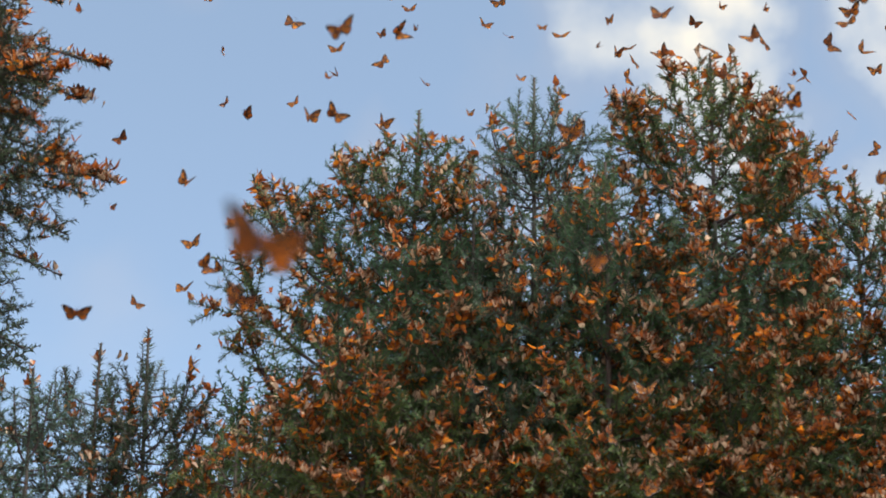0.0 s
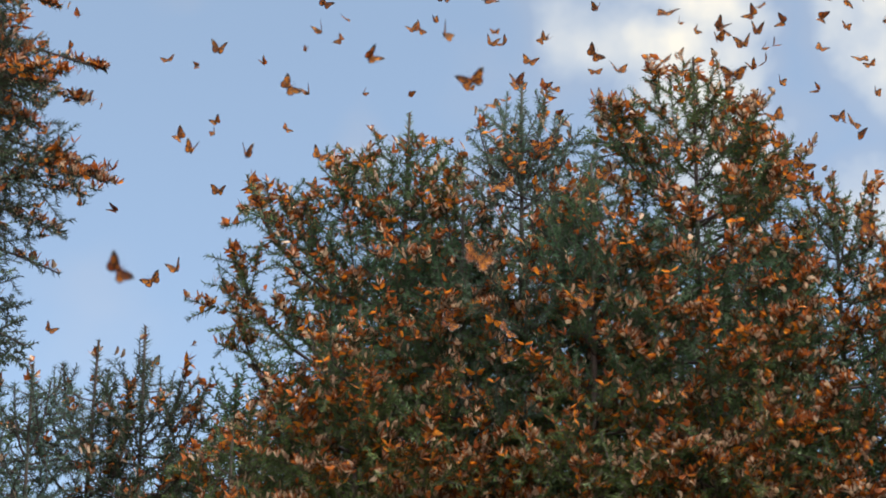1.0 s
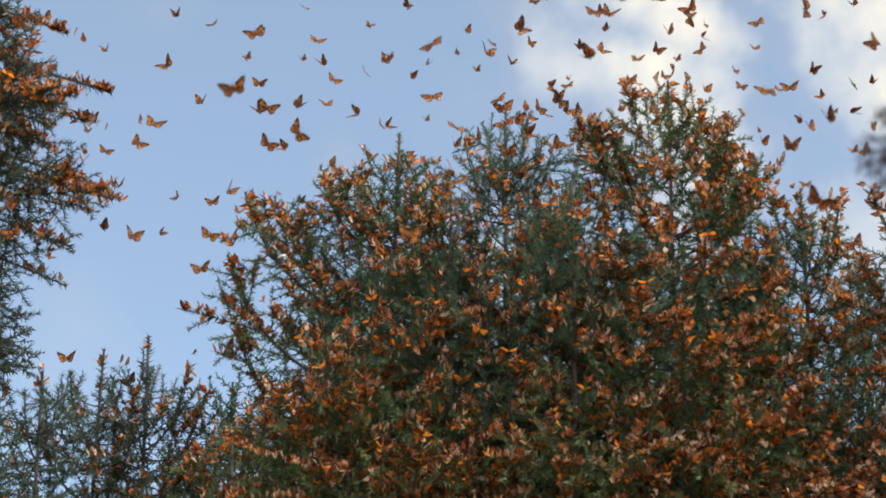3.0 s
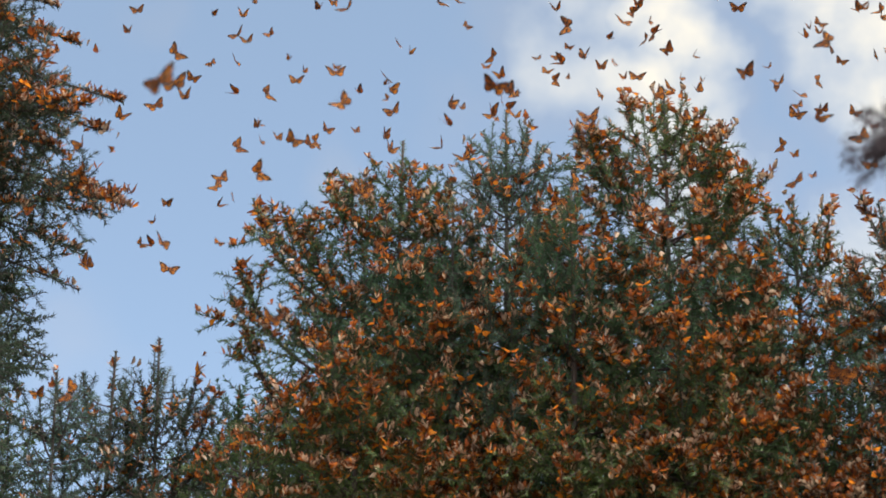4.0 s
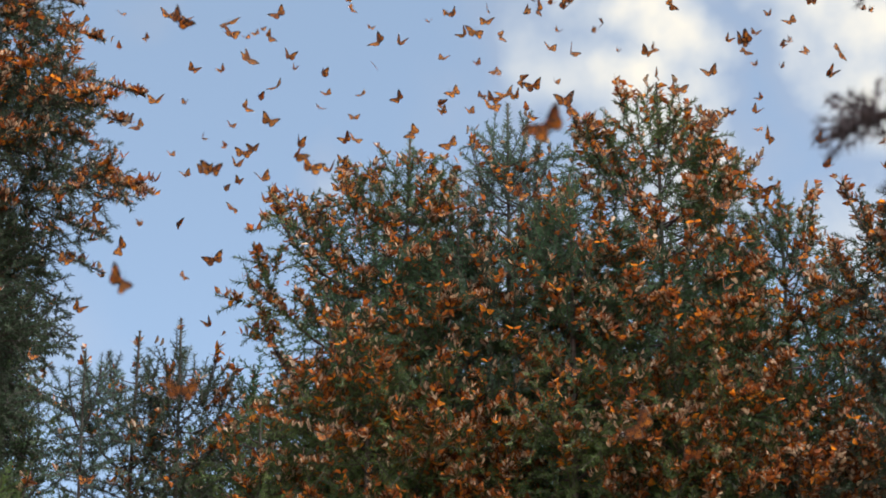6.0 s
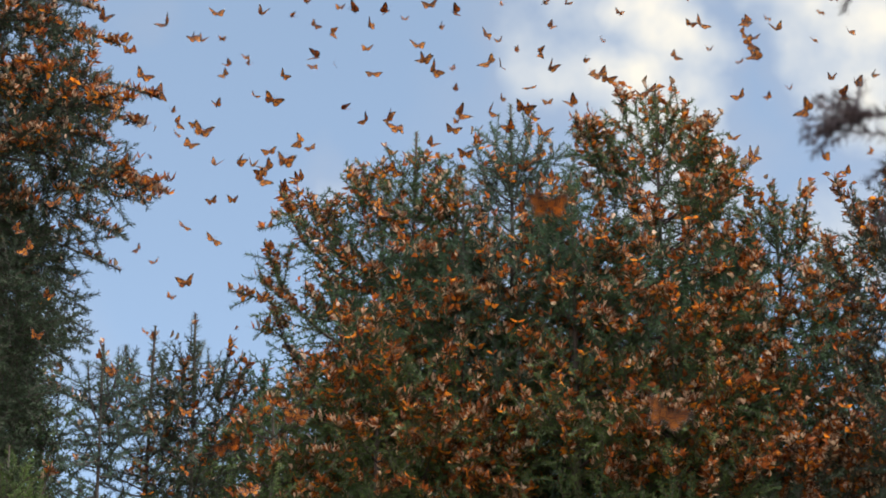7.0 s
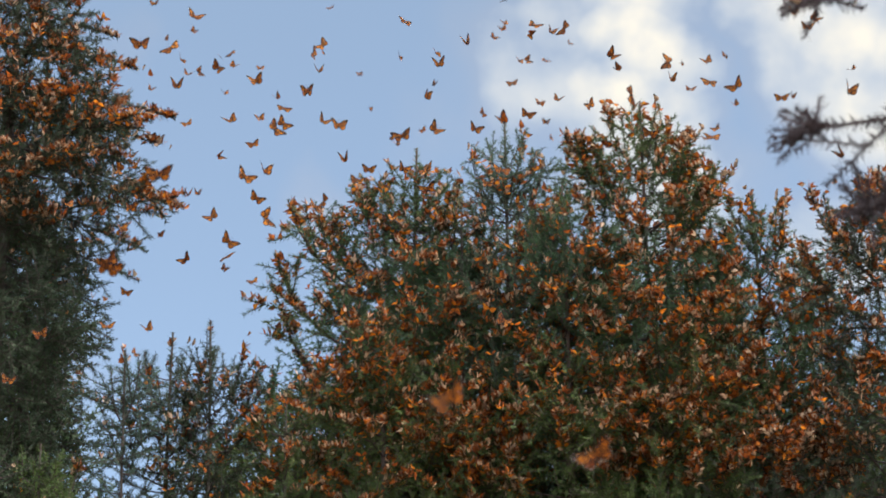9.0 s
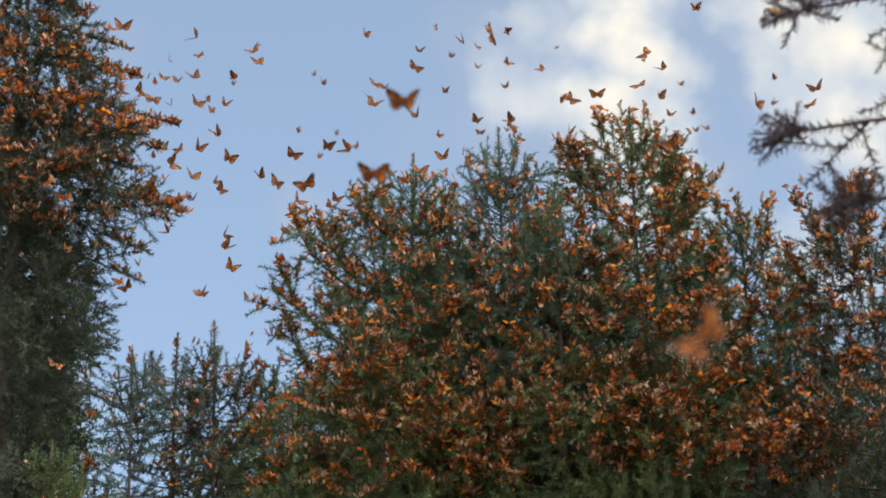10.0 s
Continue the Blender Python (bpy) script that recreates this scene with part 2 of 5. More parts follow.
HINDWING = [(0.0015, 0.0010), (0.018, 0.0060), (0.0295, 0.0040), (0.0345, -0.0050), (0.0320, -0.0150), (0.0255, -0.0222),
            (0.0165, -0.0240), (0.0090, -0.0205), (0.0035, -0.0125), (0.0012, -0.0060)]


def wing(outline, side, lift, under, fine=True, faces_shown=2):
    """One wing as a thin plate: black edge and veins, coloured cells, an upper and a lower face. Materials: 0 upper, 1 lower, 2 black, 3 white."""
    o = np.array(outline if fine else [outline[i] for i in (0, 1, 3, 5, 7, 9)])
    n = len(o)
    root = np.array((0.002, o[:, 1].mean() * 0.4))
    middle = o.mean(0)
    inner = o + (middle - o) * (0.25 if fine else 0.22)
    if fine and outline is FOREWING:
        # the dark tip
        inner[3:6] = o[3:6] + (middle - o[3:6]) * 0.48
    inner[0], inner[-1] = o[0] + (middle - o[0]) * 0.10, o[-1] + (middle - o[-1]) * 0.10
    verts, faces, mats = [], [], []
    for z, mat in ((0.0004, 0), (-0.0004, under))[2 - faces_shown:]:
        base = len(verts)
        # a slight arch across the wing
        arch = lambda p: lift + z + 0.05 * p[0] * (1 - p[0] / 0.05)
        for p in (*o, *inner, middle):
            verts.append((side * p[0], p[1], arch(p)))
        if fine or outline is FOREWING:
            for i in range(n):
                k = (i + 1) % n
                faces.append((base + i, base + k, base + n + k, base + n + i)), mats.append(2)
        cells = base + (n if fine or outline is FOREWING else 0)
        if fine:
            for i in range(0, n, 2):
                faces.append((cells + i, cells + i + 1, cells + (i + 2) % n, base + 2 * n)), mats.append(mat)
        else:
            faces.extend([(cells, cells + 1, cells + 2, cells + 5), (cells + 2, cells + 3, cells + 4, cells + 5)]), mats.extend([mat, mat])
        if fine:
            lift_vein = 0.0003 if z > 0 else -0.0003
            for i in range(2, n - 1):
                a, b = root + (inner[i] - root) * 0.25, inner[i]
                w = np.array((-(b - a)[1], (b - a)[0]))
                w = w / np.linalg.norm(w) * 0.0009
                base2 = len(verts)
                for p in (a + w, a - w, b - w, b + w):
                    verts.append((side * p[0], p[1], arch(p) + lift_vein))
                faces.append(tuple(range(base2, base2 + 4))), mats.append(2)
            for i in range(2, n - 2):
                for share in (0.35, 0.85):
                    p = (o[i] * (1 - share) + o[i + 1] * share) * 0.91 + 0.09 * middle
                    base2 = len(verts)
                    for dx, dy in ((0.0007, 0), (0, 0.0007), (-0.0007, 0), (0, -0.0007)):
                        verts.append((side * (p[0] + dx), p[1] + dy, arch(p) + lift_vein * 1.4))
                    faces.append(tuple(range(base2, base2 + 4))), mats.append(3)
        else:
            for i in (2, 3, 4) if outline is FOREWING else (3,):
                a, b = root + (inner[i] - root) * 0.2, inner[i]
                w = np.array((-(b - a)[1], (b - a)[0]))
                w = w / np.linalg.norm(w) * 0.0010
                base2 = len(verts)
                for p in (a + w, a - w, b):
                    verts.append((side * p[0], p[1], arch(p) + (-0.0006 if under == 1 else 0.0006)))
                faces.append((base2, base2 + 1, base2 + 2, base2 + 2)), mats.append(2)
    return np.array(verts, float), np.array(faces), np.array(mats)


def insect_body(fine=True):
    """Abdomen, thorax and head in one dark spindle, with two clubbed feelers."""
    ys = (-0.017, -0.012, -0.005, -0.001, 0.004, 0.008, 0.0095, 0.012, 0.0135)
    rs = (0.0006, 0.0017, 0.0019, 0.0016, 0.0026, 0.0022, 0.0012, 0.0016, 0.0006)
    if not fine:
        ys, rs = (-0.016, 0.0125), (0.0016, 0.0018)
    pieces = [tube([(0, y, -0.0006) for y in ys], rs, 6 if fine else 3, 2)]
    if fine:
        for s in (-1, 1):
            pieces.append(tube([(0.0006 * s, 0.0125, 0), (0.004 * s, 0.019, 0.003), (0.0065 * s, 0.0245, 0.005), (0.007 * s, 0.026, 0.0053)],
                               (0.00025, 0.0002, 0.00035, 0.0004), 3, 2))
    return join(pieces)


WING_SLOTS = [ORANGE, PALE, BLACK, WHITE, RUST]
WING_MESH = {}
for side, word in ((1, "right"), (-1, "left")):
    WING_MESH["fore", side] = mesh_of("forewing_" + word, *wing(FOREWING, side, 0.0012, 0), WING_SLOTS)
    WING_MESH["hind", side] = mesh_of("hindwing_" + word, *wing(HINDWING, side, 0.0, 0), WING_SLOTS)
BODY_MESH = mesh_of("butterfly_body", *insect_body(), WING_SLOTS)
for poly in BODY_MESH.polygons:
    poly.use_smooth = True


def butterfly(angle, label, group):
    """A butterfly with its wings raised by that angle."""
    top = tagged(new("butterfly"), label, "butterfly", group)
    body = new("body", BODY_MESH)
    body.parent = top
    for side in (1, -1):
        fore = new("forewing", WING_MESH["fore", side])
        fore.parent = top
        fore.matrix_basis = pose(0, 0, 0, 0, -side * angle, 0)
        hind = new("hindwing", WING_MESH["hind", side])
        hind.parent = fore
        tagged(hind, "paler hindwing")
    return top


def folded(angle):
    """The arrays of a whole resting butterfly with its wings raised by that angle."""
    pieces = [insect_body(False)]
    for side in (1, -1):
        c, s = math.cos(radians(angle)), math.sin(radians(angle))
        for outline, lift, under in ((FOREWING, 0.0012, 0 if angle < 30 else 4 if angle < 75 else 1), (HINDWING, 0.0, 0 if angle < 45 else 4 if angle < 65 else 1)):
            # at rest the wings are drawn back and look slender
            v, f, m = wing(outline, side, lift, under, False, 1)
            v = v * (1.06, 0.74, 1.0)
            x, z = v[:, 0] * side, v[:, 2]
            v = np.stack([side * (x * c - z * s), v[:, 1], x * s + z * c], 1)
            pieces.append((v, f, m))
    return join(pieces)


RESTING_ANGLES = (14, 40, 58, 70, 84)
FOLDED = [folded(angle) for angle in RESTING_ANGLES]


# ---- ground ----
def make_ground():
    radii = [0.0] + [1.2 * 1.32 ** i for i in range(26)]
    verts, faces, sides = [], [], 48
    for r in radii:
        for k in range(sides):
            x, y = r * math.cos(k / sides * 2 * math.pi), 8 + r * math.sin(k / sides * 2 * math.pi)
            verts.append((x, y, 0.10 * noise.noise((x * 0.4, y * 0.4, 0)) * min(1, r / 3) - 0.05))
    for i in range(len(radii) - 1):
        for k in range(sides):
            j = (k + 1) % sides
            faces.append((i * sides + k, (i + 1) * sides + k, (i + 1) * sides + j, i * sides + j))
    me = mesh_of("ground", np.array(verts), np.array(faces), np.zeros(len(faces)), [SOIL])
    tagged(new("ground", me), "brown forest floor of needles and soil", "ground", kind="structure")


make_ground()

# ---- firs ----
SINGLE = []


def limb_points(a, b, rise=0.22, reach=0.8, n=10):
    """From a on the trunk, outward and then turning up to the tip b."""
    a, b = np.array(a), np.array(b)
    c = np.array((*(a[:2] + (b[:2] - a[:2]) * reach), a[2] + (b[2] - a[2]) * rise))
    t = np.linspace(0, 1, n)[:, None]
    return a * (1 - t) ** 2 + 2 * c * t * (1 - t) + b * t * t


def fir(label, base, apex, tips, radius, seed, dense=1.0, resting=100, single=20, perch=(4.0, 99.0), droop=0.0, bare=0.0, whorls=True, girth=0.07, leaf=None, slope=0.55, coarse=False, skirt=None, gap=0.16):
    """A fir: trunk from base to apex, limbs to the given tips, whorls of limbs between them, shoots and resting butterflies."""
    rng = random.Random(seed)
    tree = tagged(new("fir_tree"), label, "fir tree", "fir stand")
    tree.location = (base[0], base[1], -0.08)
    origin = np.array(tree.location)
    apex, foot = np.array(apex, float), np.array((base[0], base[1], -0.08))
    height = apex[2]

    def trunk_at(z):
        s = min(1.0, max(0.0, z / height))
        bend = 0.05 * math.sin(s * 5 + seed) * (1 - s)
        return foot + (apex - foot) * s + np.array((bend, bend * 0.5, 0))

    def link(name, data):
        ob = new(name, data)
        ob.parent = tree
        return ob

    zs = np.linspace(0, height, 22)
    v, f, m = tube([trunk_at(z) for z in zs], [girth * (1 - z / height) ** 1.25 + 0.0055 for z in zs], 9)
    link("trunk", mesh_of("trunk", v - origin, f, m, [BARK]))

    limbs = [limb_points(trunk_at(max(0.5, t[2] - 0.28 * (slope > 0) - slope * math.dist(t[:2], trunk_at(t[2])[:2]))), t, 0.22 if slope > 0 else 0.6) for t in tips]
    z = apex[2] - 0.27
    turn = rng.uniform(0, 6)
    while whorls and z > 0.9:
        between = gap if z > 3.5 else 0.5
        depth = apex[2] - z
        reach = radius * min(1, (depth / (radius * 2.35)) ** 0.9)
        if skirt and z < skirt[0]:
            reach = skirt[1]
        for k in range(4):
            turn += 2.4
            size = reach * rng.uniform(0.7, 1.08)
            a = trunk_at(z + rng.uniform(-0.05, 0.05))
            up = size * rng.uniform(0.25, 0.6) - droop * size
            b = a + np.array((math.cos(turn) * size, math.sin(turn) * size, up))
            limbs.append(limb_points(a, b, rng.uniform(0.05, 0.35) if droop < 0.3 else 0.7))
        z -= between * rng.uniform(0.8, 1.2)

    shoots, sprays, leaders, perches, tufts = [[] for _ in SHOOTS], [[] for _ in SPRAYS], [[] for _ in LEADERS], [], []

    def put(kind, place, axis_xy):
        bank = SHOOTS if kind[0] == "s" else SPRAYS
        (shoots if kind[0] == "s" else sprays)[kind[1]].append(place)
        length = bank[kind[1]][0][:, 2].max()
        perches.append((place[:3, 3], place[:3, 2], length, axis_xy))

    for index, points in enumerate([*limbs, np.array([trunk_at(apex[2] - 0.9 + 0.1 * i) for i in range(10)])]):
        seg = np.linalg.norm(np.diff(points, axis=0), axis=1)
        run = np.concatenate([[0], np.cumsum(seg)])
        length = run[-1]
        low = points[-1][2] < 3.75
        thick = 0.0036 + 0.0055 * length
        lead = index < len(tips) or index == len(limbs)
        v, f, m = tube(points, [thick * (1 - (0.5 if lead else 0.85) * s) for s in run / length], 4)
        link("limb", mesh_of("limb", v - origin, f, m, [TWIG]))
        at = lambda d: np.array([np.interp(d, run, points[:, k]) for k in range(3)])
        axis_xy = trunk_at(points[-1][2])[:2]
        d = length * (0.3 + 0.25 * bare)
        shaded = 3.6 if points[-1][1] > trunk_at(points[-1][2])[1] + 0.25 else 1.0
        step = (0.17 if not low else 0.5) * shaded / dense
        while d < length - (0.20 if lead else 0.13):
            p = at(d)
            tangent = unit(at(min(length, d + 0.03)) - at(d - 0.03))
            share = d / length
            for hand in (1, -1):
                if rng.random() < bare * 0.4:
                    continue
                around = unit(np.cross(tangent, (0, 0, 1)) + np.array([rng.gauss(0, 0.45) for _ in range(3)]))
                a = radians(rng.uniform(42, 66))
                way = tangent * math.cos(a) + around * hand * math.sin(a) + np.array((0, 0, rng.uniform(-0.15, 0.30) - droop * 0.5))
                want = (1 - share) * length * 0.6 + 0.10
                if want > 0.24 and rng.random() < 0.75:
                    i = min(len(SPRAYS) - 1, int((want - 0.24) / 0.055))
                    put(("p", i), frame_along(p, way, rng.uniform(-0.6, 0.6)), axis_xy)
                else:
                    i = min(len(SHOOTS) - 1, max(0, int((want - 0.10) / 0.045)))
                    put(("s", i), frame_along(p, way, rng.uniform(0, 6)), axis_xy)
            d += step * rng.uniform(0.75, 1.25)
        # upright tufts on the outer part of the limb
        for _ in range(0 if low or shaded > 1 else int(1.5 * dense * (1 - 0.7 * bare))):
            p = at(length * rng.uniform(0.4, 0.8))
            way = np.array((rng.gauss(0, 0.38), rng.gauss(0, 0.38), 1.0))
            room = apex[2] - p[2] - 0.9 * math.dist(p[:2], axis_xy)
            if room > 0.34 and rng.random() < 0.6:
                put(("p", rng.choice((0, 0, 1, 2))), frame_along(p, way, rng.uniform(0, 6)), axis_xy)
            else:
                put(("s", rng.choice((0, 1, 2))), frame_along(p, way, rng.uniform(0, 6)), axis_xy)
        # needles along the limb's own end
        if not low and index < len(tips) and whorls:
            for _ in range(2):
                d = length * rng.uniform(0.5, 1.0)
                tufts.append((at(d), unit(at(min(length, d + 0.05)) - at(d - 0.02)), 0.02, axis_xy))
        # the bristly bare end of a leader, or needles to the end of a common limb
        d = length * (0.45 if not low else 0.8)
        if lead and leaf is SILHOUETTE_NEEDLE:
            for _ in range(16):
                way = unit(unit(at(length) - at(length * 0.9)) * 0.5 + np.array([rng.gauss(0, 0.6) for _ in range(3)]))
                put(("s", 0), frame_along(at(length - rng.uniform(0, 0.07)), way, rng.uniform(0, 6)), axis_xy)
        elif lead:
            k = 0 if droop else 2 if length > 0.8 else 1 if length > 0.45 else 0
            start = max(0.0, length - (0.16, 0.26, 0.36)[k])
            place = frame_along(at(start), at(length) - at(start), rng.uniform(0, 6))
            leaders[k].append(place)
            if not low:
                perches.extend([(place[:3, 3], place[:3, 2], length - start, axis_xy)] * 3)
            length = start + 0.04
        while d < length - 0.08:
            i = 3 if length - d > 0.26 else 1 if length - d > 0.15 else 0
            put(("s", i), frame_along(at(d), at(min(length, d + 0.06)) - at(d), rng.uniform(0, 6)), axis_xy)
            d += 0.2 if i == 3 else 0.1
    bank = SHOOTS + SPRAYS if not coarse else COARSE_SHOOTS + [COARSE[0]] * 2 + [COARSE[1]] * 2
    parts = [spread(t, p) for t, p in zip(bank + LEADERS, shoots + sprays + leaders) if p]
    v, f, m = join(parts)
    leaves = link("foliage", mesh_of("foliage", v - origin, f, m, [leaf or NEEDLE, TWIG]))
    tagged(leaves, "green needles on twigs", kind="stuff")

    # butterflies rest on the outer, upper shoots
    rng.shuffle(perches)
    top = [q for q in perches if perch[0] < q[0][2] < perch[1]] or perches
    places = []
    tries = 0
    resting = int(resting * 2.1)
    while len(places) < resting and tries < resting * 60:
        tries += 1
        at, way, length, axis_xy = tufts.pop() if tufts and resting > 50 else rng.choice(top)
        tip = length < 0.03
        p = at + way * length * rng.uniform(0.45, 0.95)
        out = np.array((*(p[:2] - axis_xy), 0))
        far = np.linalg.norm(out) / max(0.1, radius)
        # they gather on the sunny side
        if not tip and rng.random() > (0.12 + 0.9 * min(1.0, far)) * (0.65 - 0.55 * out[1] / max(0.1, np.linalg.norm(out))):
            continue
        twig = unit(way)
        hue = rng.random()
        for _ in range(rng.choice((1, 1, 2, 3, 4))):
            here = p + twig * rng.gauss(0, 0.028) + np.array([rng.gauss(0, 0.007) for _ in range(3)])
            # the back turned out and up from the twig, the head to it or along it
            back = np.array([rng.gauss(0, 0.36) for _ in range(3)]) + unit(out) * 0.15 + np.array((0, 0, 0.75))
            back = unit(back - twig * back.dot(twig) * 0.5)
            # most turn their edges to the light
            head = unit((unit(out) * 0.45 + np.array((0.12, -0.9, 0.1))) * rng.choice((1, 1, -1)) + twig * rng.gauss(0, 0.3) + np.array([rng.gauss(0, 0.24) for _ in range(3)]))
            head = unit(head - back * head.dot(back))
            m = np.eye(4)
            m[:3, 0], m[:3, 1], m[:3, 2], m[:3, 3] = np.cross(head, back), head, back, here + back * 0.008
            m[:3, :3] *= rng.uniform(0.72, 0.98)
            places.append((m, rng.choice((0, 1, 1, 2, 2, 2, 3, 3, 3, 3) if hue < 0.55 else (2, 3, 4, 4, 4, 4))))
    places.sort(key=lambda q: q[0][1, 3])
    SINGLE.extend(places[:single])
    crowd = [spread(FOLDED[k], [q[0] for q in places[single:] if q[1] == k]) for k in range(len(FOLDED)) if any(q[1] == k for q in places[single:])]
    if crowd:
        v, f, m = join(crowd)
        ob = new("butterfly_cluster", mesh_of("butterfly_cluster", v, f, m, WING_SLOTS))
        tagged(ob, "many orange and tan butterflies resting on fir shoots", "butterflies", kind="stuff")
    return tree


LADEN = "green fir tree crowded with resting orange butterflies"
# the laden stand
fir(LADEN, (-0.29, 8.66), (-0.19, 8.36, 6.05),
    [(-0.93, 8.46, 5.78), (-0.74, 8.48, 5.70), (-0.57, 8.41, 5.90), (-0.48, 8.42, 5.87), (-0.37, 8.44, 5.82), (-0.05, 8.43, 5.84), (-1.01, 8.56, 5.49), (-0.97, 8.67, 5.18), (0.06, 8.42, 5.87), (-0.67, 8.50, 5.66)],
    0.75, 1, 1.0, 1350, 9)
fir(LADEN, (0.32, 8.70), (0.32, 8.40, 6.23),
    [(0.12, 8.46, 6.07), (0.43, 8.42, 6.16), (0.50, 8.45, 6.07), (0.55, 8.47, 6.03), (0.17, 8.52, 5.89), (0.66, 8.51, 5.92)],
    0.6, 2, 1.1, 430, 5, leaf=BLUE_NEEDLE)
fir("tallest fir of the stand, thick with orange butterflies", (1.03, 8.48), (1.08, 8.18, 6.25),
    [(0.65, 8.24, 6.08), (0.70, 8.24, 6.07), (0.89, 8.19, 6.21), (1.24, 8.22, 6.12), (1.38, 8.29, 5.94), (1.50, 8.30, 5.90), (1.15, 8.21, 6.15), (0.80, 8.25, 6.05), (1.45, 8.34, 5.81), (1.31, 8.31, 5.89)],
    0.72, 3, 1.0, 1850, 11)
fir("fir with bare dark leaders and resting butterflies", (1.75, 8.84), (1.75, 8.54, 5.85),
    [(1.61, 8.55, 5.81), (1.94, 8.55, 5.81), (1.56, 8.59, 5.69), (1.92, 8.60, 5.67), (1.80, 8.59, 5.70), (1.48, 8.61, 5.64)],
    0.55, 4, 0.9, 680, 6, bare=0.25)
# the shade on the right is put into this fir's darker needles
fir("dark fir hung with brown clusters of butterflies", (2.36, 8.33), (2.36, 8.03, 5.78),
    [(1.97, 8.07, 5.66), (2.06, 8.11, 5.56), (2.25, 8.05, 5.73), (2.17, 8.14, 5.47), (1.92, 8.17, 5.39)],
    0.75, 5, 1.1, 1250, 6, leaf=DARK_NEEDLE)
# two slender saplings
fir("slender young fir with a dark bristly leader", (-1.60, 8.86), (-1.57, 8.56, 5.02),
    [(-1.73, 8.60, 4.92), (-1.87, 8.66, 4.74), (-1.43, 8.62, 4.68)],
    0.40, 6, 0.8, 40, 3, bare=0.2, girth=0.05, leaf=DARK_NEEDLE)
fir("slender young fir with butterflies on its leader", (-1.30, 8.80), (-1.353, 8.50, 5.07),
    [(-1.16, 8.56, 4.92), (-1.09, 8.60, 4.81)],
    0.40, 15, 0.8, 110, 4, bare=0.2, girth=0.05, leaf=DARK_NEEDLE)
# the large fir at the edge, and two smaller ones by it
fir("large dark green fir with butterflies on its outer twigs", (-2.40, 8.22), (-2.40, 7.80, 7.80),
    [(-1.89, 8.12, 6.65), (-1.78, 8.18, 6.48), (-1.57, 8.28, 6.21), (-1.67, 8.32, 6.07), (-1.85, 8.33, 6.05), (-1.72, 8.42, 5.81), (-1.56, 8.45, 5.73), (-1.75, 8.53, 5.51), (-1.78, 8.59, 5.34), (-1.97, 8.65, 5.19), (-1.94, 8.70, 5.03), (-2.04, 8.76, 4.87), (-1.92, 8.85, 4.64)],
    0.95, 7, 2.4, 2100, 14, girth=0.1, perch=(5.3, 7.3), droop=0.42, slope=-0.12, skirt=(5.5, 0.58), gap=0.13, leaf=DARK_NEEDLE)
fir("pale blue-green young fir beside darker trees", (-1.78, 8.57), (-1.78, 8.27, 4.83),
    [(-1.70, 8.29, 4.77), (-1.86, 8.30, 4.75)],
    0.22, 16, 0.6, 6, 0, girth=0.03, leaf=PALE_NEEDLE)
fir("bright green low fir in front of the dark trees", (-2.09, 8.06), (-2.09, 7.76, 4.18),
    [(-1.89, 7.78, 4.11), (-2.21, 7.78, 4.11)],
    0.55, 17, 1.0, 30, 2, girth=0.04, leaf=FRESH_NEEDLE)
# firs that close the stand behind
fir("dark green fir behind the large fir", (-2.62, 9.05), (-2.62, 8.80, 6.70), [], 0.62, 43, 1.6, 60, 0, coarse=True, leaf=DARK_NEEDLE, droop=0.4, perch=(5.2, 99.0))
fir("dark green fir behind the butterfly trees", (-1.12, 10.13), (-1.12, 9.83, 5.21),
    [],
    1.1, 30, 1.7, 60, 0, coarse=True)
fir("dark green fir behind the butterfly trees", (-0.64, 9.91), (-0.64, 9.61, 5.82),
    [],
    1.1, 31, 1.7, 60, 0, coarse=True)
fir("dark green fir behind the butterfly trees", (-0.06, 9.85), (-0.06, 9.55, 6.00),
    [],
    1.1, 32, 1.7, 60, 0, coarse=True)
fir("dark green fir behind the butterfly trees", (0.52, 9.81), (0.52, 9.51, 6.10),
    [],
    1.1, 33, 1.7, 60, 0, coarse=True)
fir("dark green fir behind the butterfly trees", (1.10, 9.81), (1.10, 9.51, 6.09),
    [],
    1.1, 34, 1.7, 60, 0, coarse=True)
fir("dark green fir behind the butterfly trees", (1.68, 9.88), (1.68, 9.58, 5.91),
    [],
    1.1, 35, 1.7, 60, 0, coarse=True)
fir("dark green fir behind the butterfly trees", (2.26, 9.91), (2.26, 9.61, 5.82),
    [],
    1.1, 36, 1.7, 60, 0, coarse=True)
fir("dark green fir behind the butterfly trees", (2.96, 9.87), (2.96, 9.57, 5.94),
    [],
    1.1, 37, 1.7, 60, 0, coarse=True)
fir("dark green fir behind the butterfly trees", (-1.41, 10.25), (-1.41, 9.95, 4.88),
    [],
    0.9, 38, 1.7, 60, 0, coarse=True)
fir("dark green fir behind the butterfly trees", (-2.69, 10.00), (-2.69, 9.70, 5.57),
    [],
    0.9, 39, 1.5, 60, 0, coarse=True)
fir("dark green fir behind the butterfly trees", (-2.98, 9.49), (-2.98, 9.19, 6.96),
    [],
    0.9, 40, 1.5, 60, 0, coarse=True)
fir("dark green fir behind the butterfly trees", (-0.28, 9.88), (-0.28, 9.58, 5.89),
    [],
    1.1, 41, 1.7, 60, 0, coarse=True)
fir("dark green fir behind the butterfly trees", (1.40, 9.88), (1.40, 9.58, 5.91),
    [],
    1.1, 42, 1.7, 60, 0, coarse=True)
